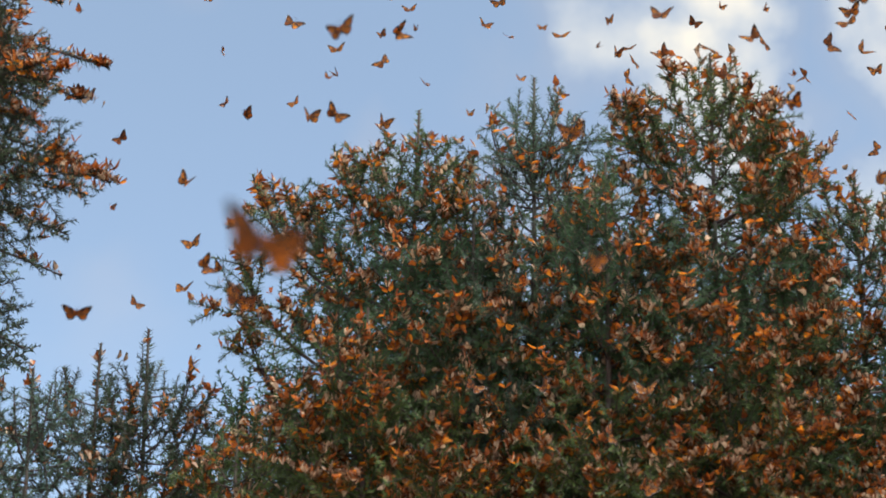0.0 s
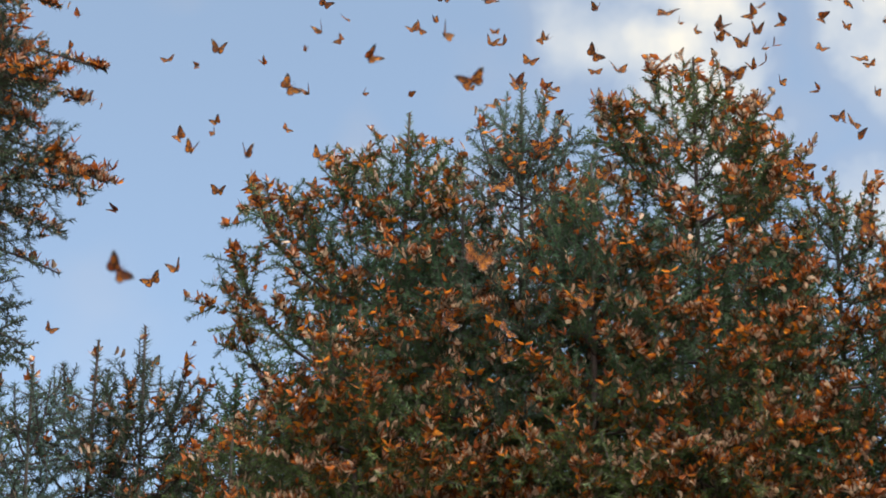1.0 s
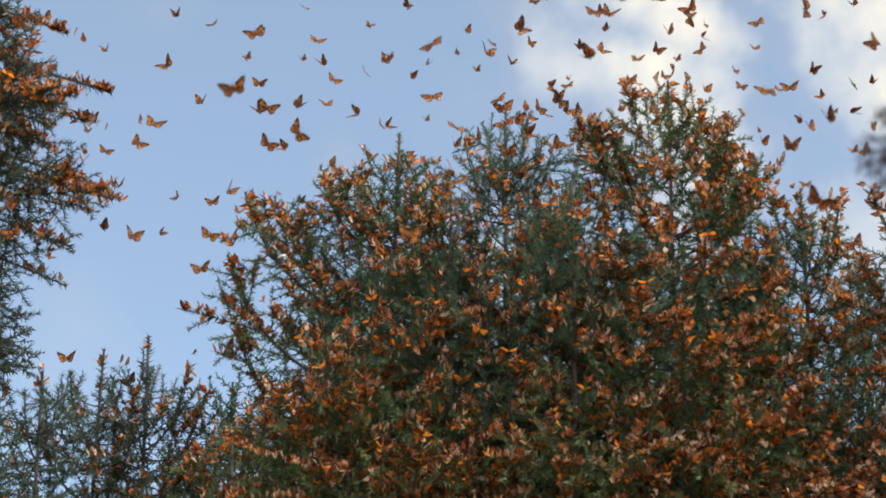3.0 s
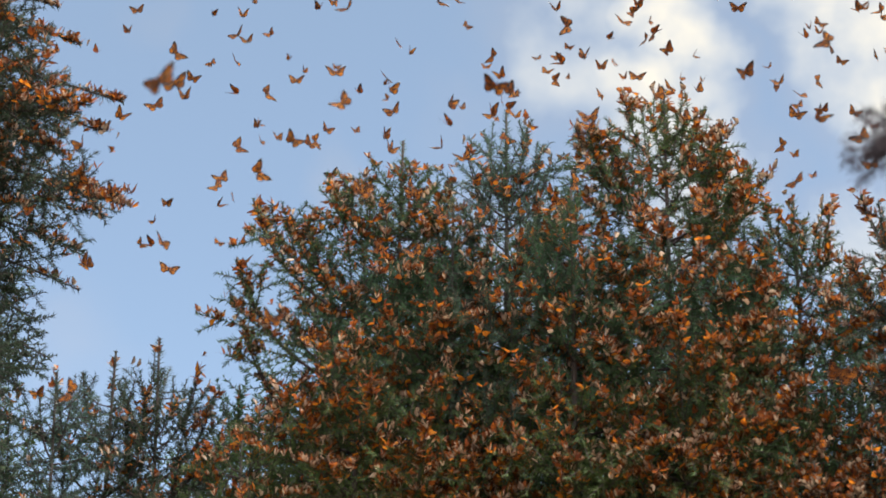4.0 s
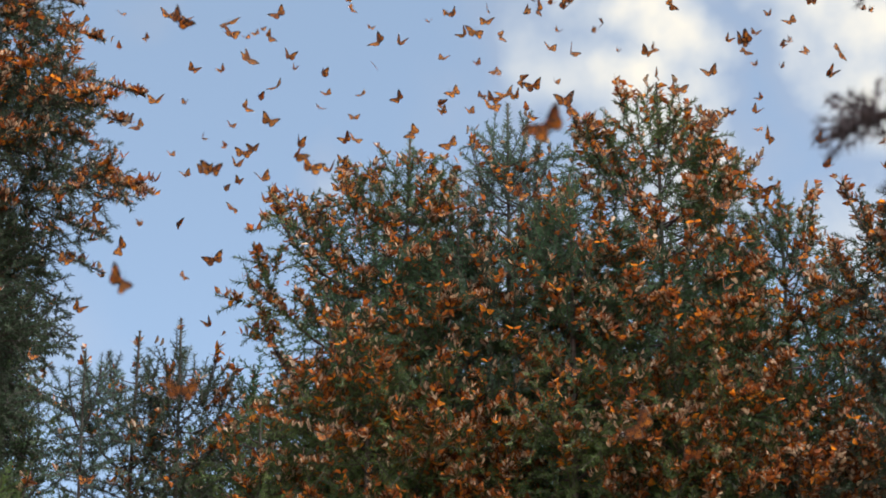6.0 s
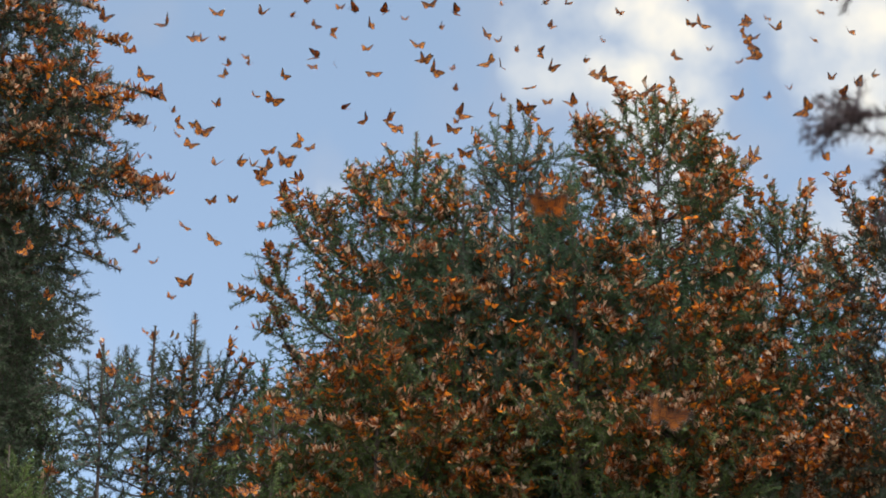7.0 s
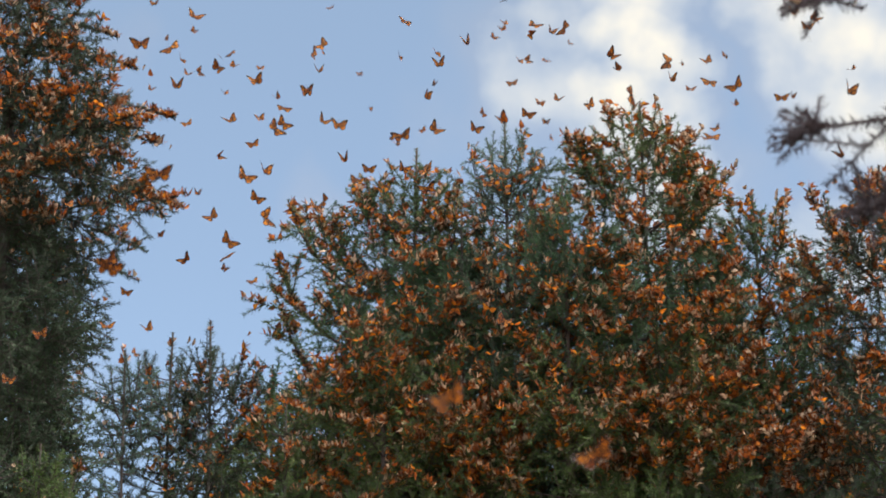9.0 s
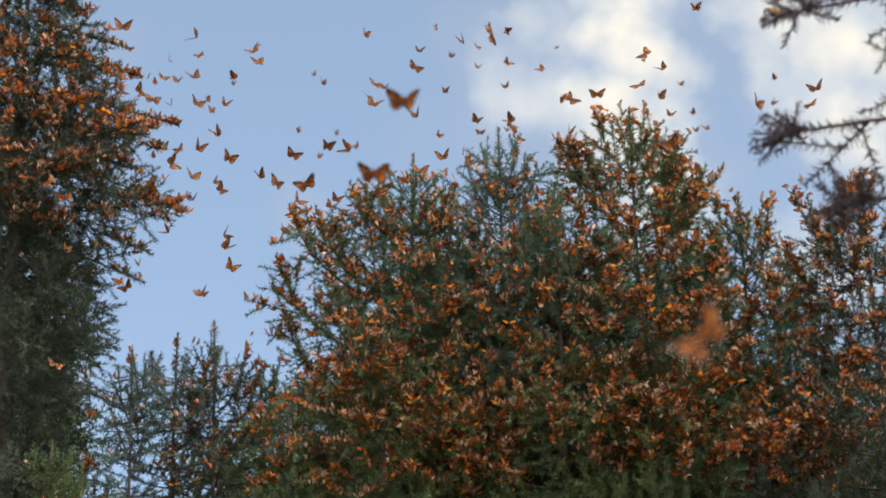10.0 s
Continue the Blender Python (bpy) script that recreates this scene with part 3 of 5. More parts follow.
# lower firs in front
fir(LADEN, (-0.37, 8.38), (-0.37, 8.08, 5.05),
    [(-0.58, 8.12, 4.94), (-0.74, 8.19, 4.74), (-0.21, 8.16, 4.84)],
    0.6, 8, 0.9, 500, 5, perch=(3.9, 99.0))
fir(LADEN, (0.61, 8.36), (0.61, 8.06, 5.69),
    [(0.35, 8.14, 5.47), (0.77, 8.12, 5.52), (0.50, 8.09, 5.60), (0.23, 8.25, 5.16), (0.97, 8.20, 5.31), (0.69, 8.17, 5.39)],
    0.6, 9, 0.9, 820, 6, perch=(3.9, 99.0))
fir(LADEN, (0.06, 8.57), (0.06, 8.27, 5.70),
    [(-0.11, 8.34, 5.51), (0.23, 8.34, 5.51), (-0.02, 8.30, 5.62)],
    0.5, 18, 0.9, 520, 3, perch=(3.9, 99.0))
fir(LADEN, (1.08, 8.26), (1.08, 7.96, 4.79),
    [(0.82, 8.00, 4.69), (1.29, 8.02, 4.64), (1.03, 8.01, 4.66)],
    0.55, 10, 0.9, 480, 3, perch=(3.9, 99.0))
fir(LADEN, (1.46, 8.64), (1.46, 8.34, 5.51),
    [(1.27, 8.39, 5.38), (1.60, 8.39, 5.38)],
    0.5, 19, 0.9, 520, 2, perch=(3.9, 99.0))
# here too the darker needle colour stands in for shade
fir("low fir buried under brown resting butterflies", (1.66, 8.31), (1.66, 8.01, 4.37),
    [(1.43, 8.04, 4.30), (1.87, 8.02, 4.35), (1.19, 8.05, 4.25), (2.02, 8.04, 4.30)],
    0.6, 12, 0.9, 850, 3, perch=(3.9, 99.0), leaf=DARK_NEEDLE)
fir(LADEN, (0.16, 8.37), (0.16, 8.07, 4.49),
    [(-0.05, 8.11, 4.39), (0.40, 8.10, 4.42)],
    0.5, 13, 0.9, 480, 2, perch=(3.9, 99.0))
fir(LADEN, (-0.89, 8.45), (-0.89, 8.15, 4.57),
    [(-1.05, 8.20, 4.44), (-0.74, 8.13, 4.62)],
    0.55, 14, 0.9, 130, 2, perch=(3.9, 99.0))
# a taller fir outside, whose limbs reach in
# its needles are coloured dark to stand as a silhouette against the sky
fir("tall fir reaching in with limbs coloured as a dark silhouette", (2.32, 3.12), (1.82, 3.02, 5.23),
    [(0.83, 3.20, 3.81), (0.90, 3.22, 4.20), (1.00, 3.26, 3.62)],
    0.5, 20, 0.45, 6, 0, whorls=False, bare=0.7, girth=0.11, leaf=SILHOUETTE_NEEDLE, slope=-0.08)
# an unseen fir, added to throw shade towards the stand from the right
fir("unseen tall fir added to cast shade", (3.25, 4.6), (3.20, 4.50, 9.60), [], 1.15, 21, 0.5, 0, 0, coarse=True, girth=0.14)

# ---- butterflies that rest singly ----
KINDS = {}
for m, k in SINGLE:
    place = Matrix([list(r) for r in m])
    if k not in KINDS:
        KINDS[k] = butterfly(RESTING_ANGLES[k], "orange and black butterfly resting on a fir shoot, wings %s" % ("spread", "half open", "half open", "raised", "closed")[k], "resting butterflies")
        KINDS[k].matrix_basis = place
    else:
        copy_thing(KINDS[k], place)

# ---- butterflies in flight ----
FLYERS = []


def fly(rows, near=False):
    """Key one butterfly along rows of seconds and place: it heads where it goes, rolls a little, and beats its wings."""
    k = len(FLYERS)
    rng = random.Random(500 + k)
    thing = butterfly(20, "orange and black butterfly in flight with spread wings", "flying butterflies")
    FLYERS.append(thing)
    a = np.array(rows, float)
    ts = a[:, 0]

    def pace(i, j):
        v = (a[j, 1:] - a[i, 1:]) / (ts[j] - ts[i])
        least = 1.1 if near else 0.25
        return v * max(1.0, least / (np.linalg.norm(v) + 1e-6))

    def at(t):
        if t < ts[0]:
            return a[0, 1:] + pace(0, 1) * (t - ts[0])
        if t > ts[-1]:
            return a[-1, 1:] + pace(-2, -1) * (t - ts[-1])
        return np.array([np.interp(t, ts, a[:, i]) for i in (1, 2, 3)])

    bank, nose, swing, phase = rng.gauss(0, 36), rng.uniform(48, 108), rng.uniform(-42, 42), rng.uniform(0, 6)
    if near:
        bank, nose, swing = rng.uniform(-45, 45), rng.uniform(105, 130), rng.uniform(-18, 18)
    path = []
    for t in sorted({0.0, 10.0, *(i * 0.5 for i in range(21)), *(float(t) for t in ts)}):
        way = at(t + 0.1) - at(t - 0.1)
        heading = math.degrees(math.atan2(-way[0], way[1] if abs(way[1]) > 0.05 else 0.05)) * (0.1 if near else 0.35) + swing
        wave = math.sin(phase + t * 2.3)
        path.append((t, pose(*at(t), nose + 12 * wave, bank + 16 * math.sin(phase * 2 + t * 1.7), heading + 14 * wave)))
    walk(thing, path)
    beat, offset, mid, wide = rng.uniform(3.6, 5.6), rng.uniform(0, 6.3), rng.uniform(12, 40), rng.uniform(20, 32)
    if near:
        mid, wide = rng.uniform(0, 14), rng.uniform(14, 24)
    for ob in thing.children:
        if ob.name.startswith("forewing"):
            side = 1 if ob.data == WING_MESH["fore", 1] else -1
            walk(ob, [(i * 0.1, pose(0, 0, 0, 0, -side * (mid + wide * math.sin(offset + 2 * math.pi * beat * i * 0.1)), 0)) for i in range(101)])


def swarm(count, seed, low, high):
    """Butterflies that drift in the air over and before the stand, each with its own flutter."""
    rng = random.Random(seed)
    for _ in range(count):
        y = rng.choice((rng.uniform(5.2, 9.0), rng.uniform(8.0, 14.0)))
        across = rng.uniform(low, high)
        x, z = across * y, 2.4 + y * rng.uniform(0.26 if across < -0.12 else 0.37, 0.54)
        met = rng.uniform(0, 10)
        vx, vy, vz = rng.gauss(-0.30, 0.24), rng.gauss(0, 0.08), rng.gauss(-0.03, 0.12)
        fly([(t, x + vx * (t - met) + rng.gauss(0, 0.05), y + vy * (t - met) + rng.gauss(0, 0.03), z + vz * (t - met) + rng.gauss(0, 0.05)) for t in range(11)])


def motions():
    fly([(0, -0.65, 7.39, 6.00), (0.5, -0.78, 7.39, 5.95), (1, -0.92, 7.39, 5.90), (1.5, -1.02, 7.39, 5.86), (1.8, -1.06, 7.39, 5.81)])
    fly([(0, -0.38, 8.63, 6.41), (0.5, -0.07, 8.63, 6.45), (0.9, 0.17, 8.63, 6.51), (1.5, 0.58, 8.63, 6.59)])
    fly([(0, -0.31, 9.62, 7.17), (0.5, -0.24, 9.62, 7.13), (1, -0.24, 9.62, 7.08), (1.5, -0.32, 9.62, 6.99), (2, -0.39, 9.62, 6.90), (2.5, -0.50, 9.62, 6.84), (2.7, -0.56, 9.62, 6.81)])
    fly([(0, 0.45, 8.62, 6.54), (0.5, 0.30, 8.62, 6.58), (1, 0.18, 8.62, 6.52), (1.5, 0.02, 8.62, 6.56), (2, -0.16, 8.62, 6.51), (2.5, -0.41, 8.62, 6.56), (4, -1.05, 8.62, 6.87), (4.5, -1.14, 8.62, 6.95)])
    fly([(0, 0.75, 9.67, 7.14), (0.5, 0.62, 9.67, 7.06), (1, 0.46, 9.67, 7.05), (1.5, 0.30, 9.67, 7.03)])
    fly([(0, 1.40, 8.65, 6.52), (0.5, 1.35, 8.65, 6.57), (0.9, 1.31, 8.65, 6.59), (1.6, 1.22, 8.65, 6.72)])
    fly([(0.7, -1.61, 10.18, 7.26), (1, -1.66, 10.18, 7.15), (1.5, -1.74, 10.18, 7.00), (2, -1.81, 10.18, 6.86), (2.5, -1.89, 10.18, 6.79)])
    fly([(0, -1.71, 9.22, 6.26), (0.5, -1.71, 9.22, 6.09), (1, -1.69, 9.22, 5.88), (1.5, -1.65, 9.22, 5.70), (2, -1.61, 9.22, 5.49), (2.5, -1.59, 9.22, 5.27)])
    fly([(0, 2.17, 9.92, 6.51), (0.5, 2.09, 9.92, 6.72), (1, 1.99, 9.92, 6.87), (1.5, 1.88, 9.92, 7.01), (2.5, 1.63, 9.92, 7.18)])
    fly([(0, -0.59, 8.61, 6.46), (0.5, -0.63, 8.61, 6.37), (1, -0.68, 8.61, 6.25), (1.5, -0.75, 8.61, 6.10), (2, -0.76, 8.61, 5.94), (2.5, -0.78, 8.61, 5.82), (4, -0.97, 8.61, 5.50)])
    fly([(0, -1.10, 8.02, 5.30), (0.5, -1.17, 8.02, 5.21), (0.7, -1.20, 8.02, 5.17), (1.5, -1.33, 8.02, 5.06)])
    fly([(0, 0.84, 9.17, 6.66), (0.5, 0.67, 9.17, 6.59), (1, 0.50, 9.17, 6.53)])
    fly([(0, -1.09, 13.17, 8.38), (0.5, -1.23, 13.17, 8.19), (1, -1.31, 13.17, 7.98), (1.5, -1.37, 13.17, 7.79), (2, -1.43, 13.17, 7.64), (2.5, -1.50, 13.17, 7.56)])
    fly([(0, -1.75, 10.09, 5.67), (0.5, -1.96, 10.09, 5.59), (1, -2.18, 10.09, 5.51)])
    fly([(1.8, -1.11, 10.87, 7.10), (2, -1.17, 10.87, 7.21), (2.5, -1.33, 10.87, 7.51), (2.7, -1.40, 10.87, 7.66)])
    fly([(0.5, 0.90, 7.75, 5.98), (1, 0.61, 7.75, 6.06), (1.5, 0.30, 7.75, 6.08), (2, -0.00, 7.75, 6.19), (2.5, -0.30, 7.75, 6.35)])
    fly([(1.5, -0.33, 9.37, 6.96), (2, -0.47, 9.37, 6.96), (2.5, -0.56, 9.37, 6.91), (2.7, -0.57, 9.37, 6.87)])
    fly([(1.5, 0.13, 7.11, 5.94), (2, 0.27, 7.11, 5.88), (2.5, 0.38, 7.11, 5.78), (2.7, 0.43, 7.11, 5.73)])
    fly([(1, 1.12, 7.59, 6.11), (1.5, 0.94, 7.59, 6.16), (2, 0.79, 7.59, 6.05), (2.5, 0.60, 7.59, 5.89), (2.7, 0.52, 7.59, 5.82)])
    fly([(0.9, 1.27, 7.44, 6.02), (1.5, 1.10, 7.44, 6.01), (2, 0.99, 7.44, 6.01), (2.5, 0.90, 7.44, 5.98), (3.9, 0.67, 7.44, 5.74)])
    fly([(2, 1.74, 7.71, 6.24), (2.5, 1.69, 7.71, 6.18), (4, 1.62, 7.71, 5.91), (4.5, 1.60, 7.71, 5.83)])
    fly([(2, 1.68, 10.64, 7.67), (2.5, 1.64, 10.64, 7.73), (4, 1.60, 10.64, 7.65), (4.5, 1.49, 10.64, 7.58)])
    fly([(3.8, -1.04, 7.16, 5.84), (4, -1.13, 7.16, 5.93), (4.5, -1.37, 7.16, 6.13), (4.7, -1.48, 7.16, 6.22)])
    fly([(4, -0.78, 7.57, 5.93), (4.5, -0.95, 7.57, 6.12), (4.8, -1.05, 7.57, 6.24)])
    fly([(4, -0.43, 6.93, 5.73), (4.5, -0.64, 6.93, 5.80), (5, -0.84, 6.93, 5.86)])
    fly([(4, -0.01, 6.83, 6.01), (4.5, -0.28, 6.83, 5.96), (5, -0.48, 6.83, 5.89), (5.5, -0.66, 6.83, 5.81), (6, -0.86, 6.83, 5.72), (6.2, -0.95, 6.83, 5.69)])
    fly([(3.8, 0.28, 5.14, 4.79), (4, 0.18, 5.14, 4.83), (4.5, -0.08, 5.14, 4.89), (5, -0.34, 5.14, 4.93), (5.5, -0.61, 5.14, 4.96), (6, -0.89, 5.14, 5.04)], True)
    fly([(4.2, 0.25, 7.74, 6.04), (4.5, 0.16, 7.74, 6.19), (4.7, 0.09, 7.74, 6.30)])
    fly([(4.4, 0.67, 8.16, 6.35), (4.5, 0.60, 8.16, 6.36), (5, 0.53, 8.16, 6.46), (5.4, 0.40, 8.16, 6.51)])
    fly([(4, 0.96, 8.14, 6.70), (4.5, 0.79, 8.14, 6.60), (5, 0.63, 8.14, 6.47), (5.5, 0.49, 8.14, 6.31)])
    fly([(3.8, 1.88, 8.91, 6.58), (4, 1.77, 8.91, 6.62), (4.5, 1.49, 8.91, 6.79), (5, 1.20, 8.91, 6.96)])
    fly([(3.8, 2.26, 8.98, 6.39), (4, 2.20, 8.98, 6.50), (4.5, 2.01, 8.98, 6.70), (5, 1.78, 8.98, 6.86), (5.5, 1.52, 8.98, 6.97), (6, 1.29, 8.98, 7.12)])
    fly([(4, -0.22, 7.44, 5.60), (4.5, -0.37, 7.44, 5.56), (5, -0.53, 7.44, 5.49), (5.4, -0.65, 7.44, 5.41)])
    fly([(4.1, 0.06, 7.03, 5.39), (4.5, -0.09, 7.03, 5.38), (5, -0.21, 7.03, 5.35)])
    fly([(3.8, -0.67, 3.83, 4.32), (4, -0.59, 3.83, 4.22), (4.5, -0.42, 3.83, 3.97), (5, -0.39, 3.83, 3.76), (5.5, -0.48, 3.83, 3.57), (6, -0.62, 3.83, 3.41)], True)
    fly([(4, -1.18, 7.61, 5.11), (4.5, -1.29, 7.61, 5.04), (5, -1.41, 7.61, 4.99), (5.5, -1.55, 7.61, 4.91)])
    fly([(4, 2.49, 9.38, 7.28), (4.5, 2.22, 9.38, 7.33), (5, 1.93, 9.38, 7.39), (5.5, 1.65, 9.38, 7.44)])
    fly([(5.3, 0.16, 3.11, 4.05), (5.5, 0.17, 3.11, 3.97), (6, 0.19, 3.11, 3.76), (6.2, 0.19, 3.11, 3.68)], True)
    fly([(5.1, 1.08, 8.51, 6.75), (5.5, 0.85, 8.51, 6.86), (5.7, 0.76, 8.51, 6.91)])
    fly([(5.3, 1.62, 6.32, 5.37), (5.5, 1.51, 6.32, 5.43), (6, 1.19, 6.32, 5.56)])
    fly([(5.4, -0.51, 7.14, 5.47), (5.5, -0.56, 7.14, 5.49), (6, -0.77, 7.14, 5.73), (6.2, -0.84, 7.14, 5.88)])
    fly([(5, -0.25, 6.84, 5.28), (5.5, -0.38, 6.84, 5.24), (6, -0.50, 6.84, 5.20), (7.5, -0.85, 6.84, 4.98), (8, -0.95, 6.84, 4.93), (8.5, -1.04, 6.84, 4.88), (9, -1.08, 6.84, 4.83), (9.5, -1.13, 6.84, 4.74), (10, -1.22, 6.84, 4.65)])
    fly([(5.3, -0.70, 3.98, 3.96), (5.5, -0.73, 3.98, 3.90), (5.7, -0.76, 3.98, 3.83), (6.1, -0.82, 3.98, 3.69)], True)
    fly([(7, -0.31, 6.97, 6.05), (7.5, -0.53, 6.97, 5.99), (8, -0.74, 6.97, 5.96), (8.5, -0.95, 6.97, 5.92)])
    fly([(7.3, -0.05, 2.76, 3.70), (7.5, -0.12, 2.76, 3.79), (7.7, -0.18, 2.76, 3.88)], True)
    fly([(7.3, -0.40, 2.04, 3.37), (7.5, -0.30, 2.04, 3.27), (7.9, -0.17, 2.04, 3.09), (8.2, -0.08, 2.04, 2.95)], True)
    fly([(7.5, 0.35, 6.89, 5.86), (8, 0.26, 6.89, 6.00), (8.5, 0.17, 6.89, 6.14)])
    fly([(7, 1.08, 6.56, 5.77), (7.5, 0.80, 6.56, 5.84), (8, 0.50, 6.56, 5.94)])
    fly([(7.3, 1.19, 6.50, 5.69), (7.5, 1.13, 6.50, 5.72), (8, 0.96, 6.50, 5.79), (8.5, 0.82, 6.50, 5.78), (8.9, 0.76, 6.50, 5.71)])
    fly([(7.3, 1.98, 7.96, 6.52), (7.5, 1.91, 7.96, 6.57), (7.8, 1.80, 7.96, 6.66)])
    fly([(7.3, 0.76, 8.08, 6.19), (7.5, 0.73, 8.08, 6.17), (8, 0.68, 8.08, 6.13), (8.5, 0.56, 8.08, 6.13)])
    fly([(3.8, 0.35, 8.84, 6.75), (4, 0.26, 8.84, 6.75), (4.5, 0.09, 8.84, 6.73), (5, -0.06, 8.84, 6.67), (5.5, -0.18, 8.84, 6.51), (6, -0.27, 8.84, 6.46), (7.5, -0.60, 8.84, 6.27), (8, -0.68, 8.84, 6.19), (8.3, -0.70, 8.84, 6.11)])
    fly([(7.3, -1.37, 6.10, 5.53), (8, -1.33, 6.10, 5.51), (8.5, -1.29, 6.10, 5.45), (9, -1.23, 6.10, 5.36), (9.5, -1.18, 6.10, 5.23), (10, -1.16, 6.10, 5.09)])
    fly([(8.3, -0.75, 6.22, 5.53), (8.5, -0.80, 6.22, 5.51), (9, -0.90, 6.22, 5.44), (9.5, -1.00, 6.22, 5.33), (10, -1.09, 6.22, 5.21)])
    fly([(8, 0.31, 6.77, 5.71), (8.5, 0.14, 6.77, 5.75), (9, -0.07, 6.77, 5.79), (9.5, -0.13, 6.77, 5.69), (10, -0.17, 6.77, 5.55)])
    fly([(8, 0.26, 7.90, 6.05), (8.5, 0.03, 7.90, 6.11), (9, -0.14, 7.90, 6.16), (9.5, -0.28, 7.90, 6.22), (10, -0.40, 7.90, 6.28)])
    fly([(7.3, 1.76, 7.01, 5.70), (7.5, 1.70, 7.01, 5.70), (8, 1.48, 7.01, 5.78), (8.5, 1.38, 7.01, 5.81), (9, 1.28, 7.01, 5.80), (9.5, 1.18, 7.01, 5.77), (10, 1.08, 7.01, 5.76)])
    fly([(8.9, 1.47, 5.02, 4.80), (9, 1.44, 5.02, 4.79), (9.5, 1.32, 5.02, 4.75), (10, 1.16, 5.02, 4.77)])
    fly([(8.4, -0.63, 5.67, 4.56), (9, -0.78, 5.67, 4.56), (9.5, -0.92, 5.67, 4.54), (10, -0.97, 5.67, 4.44)])
    fly([(8.9, -1.27, 4.71, 3.98), (9, -1.22, 4.71, 4.03), (9.5, -0.93, 4.71, 4.19), (10, -0.58, 4.71, 4.32)], True)
    fly([(8.8, -0.69, 5.76, 5.05), (9, -0.63, 5.76, 5.17), (9.1, -0.59, 5.76, 5.22), (9.5, -0.42, 5.76, 5.45)])
    fly([(9, 1.68, 6.14, 5.02), (9.5, 1.73, 6.14, 5.19), (10, 1.68, 6.14, 5.37)])
    fly([(9.5, 0.31, 0.94, 2.31), (9.8, 0.24, 0.94, 2.43), (10, 0.19, 0.94, 2.50)], True)
    fly([(0, -0.07, 2.63, 3.45), (0.15, -0.07, 2.63, 3.51), (0.3, -0.08, 2.63, 3.59), (0.5, -0.15, 2.63, 3.68), (0.7, -0.23, 2.63, 3.79)], True)
    fly([(0, -0.27, 5.38, 5.00), (0.3, -0.20, 5.38, 5.07), (0.6, -0.12, 5.38, 5.18)], True)
    fly([(0, -1.15, 6.36, 4.50), (0.5, -1.28, 6.36, 4.44)], True)
    fly([(0, -0.47, 5.17, 4.18), (0.3, -0.55, 5.17, 4.21), (0.6, -0.66, 5.17, 4.19), (1, -0.78, 5.17, 4.24), (1.5, -0.93, 5.17, 4.15)], True)
    fly([(8.5, -0.02, 2.43, 2.71), (9, -0.10, 2.43, 2.89), (9.5, -0.16, 2.43, 3.15), (9.8, -0.18, 2.43, 3.34)], True)
    fly([(8.6, 0.04, 2.54, 2.82), (9, 0.20, 2.54, 2.80), (9.5, 0.39, 2.54, 2.75)], True)
    fly([(7.1, 0.28, 2.95, 3.04), (7.5, 0.14, 2.95, 3.00), (8, -0.02, 2.95, 2.95)], True)
    fly([(7.3, -0.03, 4.00, 3.15), (7.5, -0.07, 4.00, 3.17), (8, -0.17, 4.00, 3.27)], True)
    fly([(7.2, -0.84, 4.16, 3.28), (7.5, -0.94, 4.16, 3.27), (8, -1.13, 4.16, 3.28)], True)
    fly([(9.6, -0.35, 2.69, 3.32), (9.8, -0.32, 2.69, 3.41), (10, -0.28, 2.69, 3.49)], True)
    fly([(5.2, 0.99, 4.37, 3.36), (5.5, 0.88, 4.37, 3.38), (6, 0.64, 4.37, 3.39)], True)
    fly([(8.7, -0.94, 3.92, 3.62), (9, -1.07, 3.92, 3.72), (9.5, -1.28, 3.92, 3.83)], True)
    fly([(4.3, 0.69, 4.49, 3.65), (4.5, 0.60, 4.49, 3.62), (5, 0.40, 4.49, 3.54)], True)
    fly([(2.2, -1.57, 6.95, 4.71), (2.5, -1.53, 6.95, 4.81), (2.7, -1.52, 6.95, 4.89)])
    fly([(2, -1.43, 7.40, 5.75), (2.5, -1.28, 7.40, 5.84), (2.7, -1.23, 7.40, 5.88)])
    fly([(2, -0.92, 6.86, 5.09), (2.5, -1.02, 6.86, 5.02), (2.7, -1.07, 6.86, 5.00)])
    fly([(2.2, -0.80, 7.49, 5.39), (2.5, -0.87, 7.49, 5.23), (2.7, -0.91, 7.49, 5.16)])
    fly([(0, 1.68, 7.28, 4.89), (2, 1.64, 7.44, 5.23), (4, 1.19, 7.41, 5.44), (6, 1.18, 7.27, 5.43), (8, 0.82, 7.42, 5.80), (10, 0.61, 7.43, 5.95)])
    fly([(0, 3.36, 7.69, 7.08), (2, 2.81, 7.59, 6.68), (4, 2.30, 7.51, 6.58), (6, 1.98, 7.67, 6.50), (8, 1.29, 7.61, 6.10), (10, 1.05, 7.50, 6.06)])
    fly([(0, 1.77, 12.70, 8.74), (2, 1.61, 12.54, 8.35), (4, 1.63, 12.57, 8.32), (6, 1.70, 12.71, 7.97), (8, 1.50, 12.56, 7.65), (10, 1.71, 12.55, 7.61)])
    fly([(0, 0.53, 14.18, 9.29), (2, -0.03, 14.07, 9.22), (4, -0.96, 14.24, 9.30), (6, -1.71, 14.21, 9.57), (8, -2.41, 14.07, 9.46), (10, -3.37, 14.21, 9.61)])
    fly([(0, 6.44, 9.81, 7.11), (2, 4.59, 9.65, 7.08), (4, 3.03, 9.77, 7.20), (6, 1.40, 9.83, 6.94), (8, -0.40, 9.66, 6.98), (10, -1.84, 9.74, 7.04)])
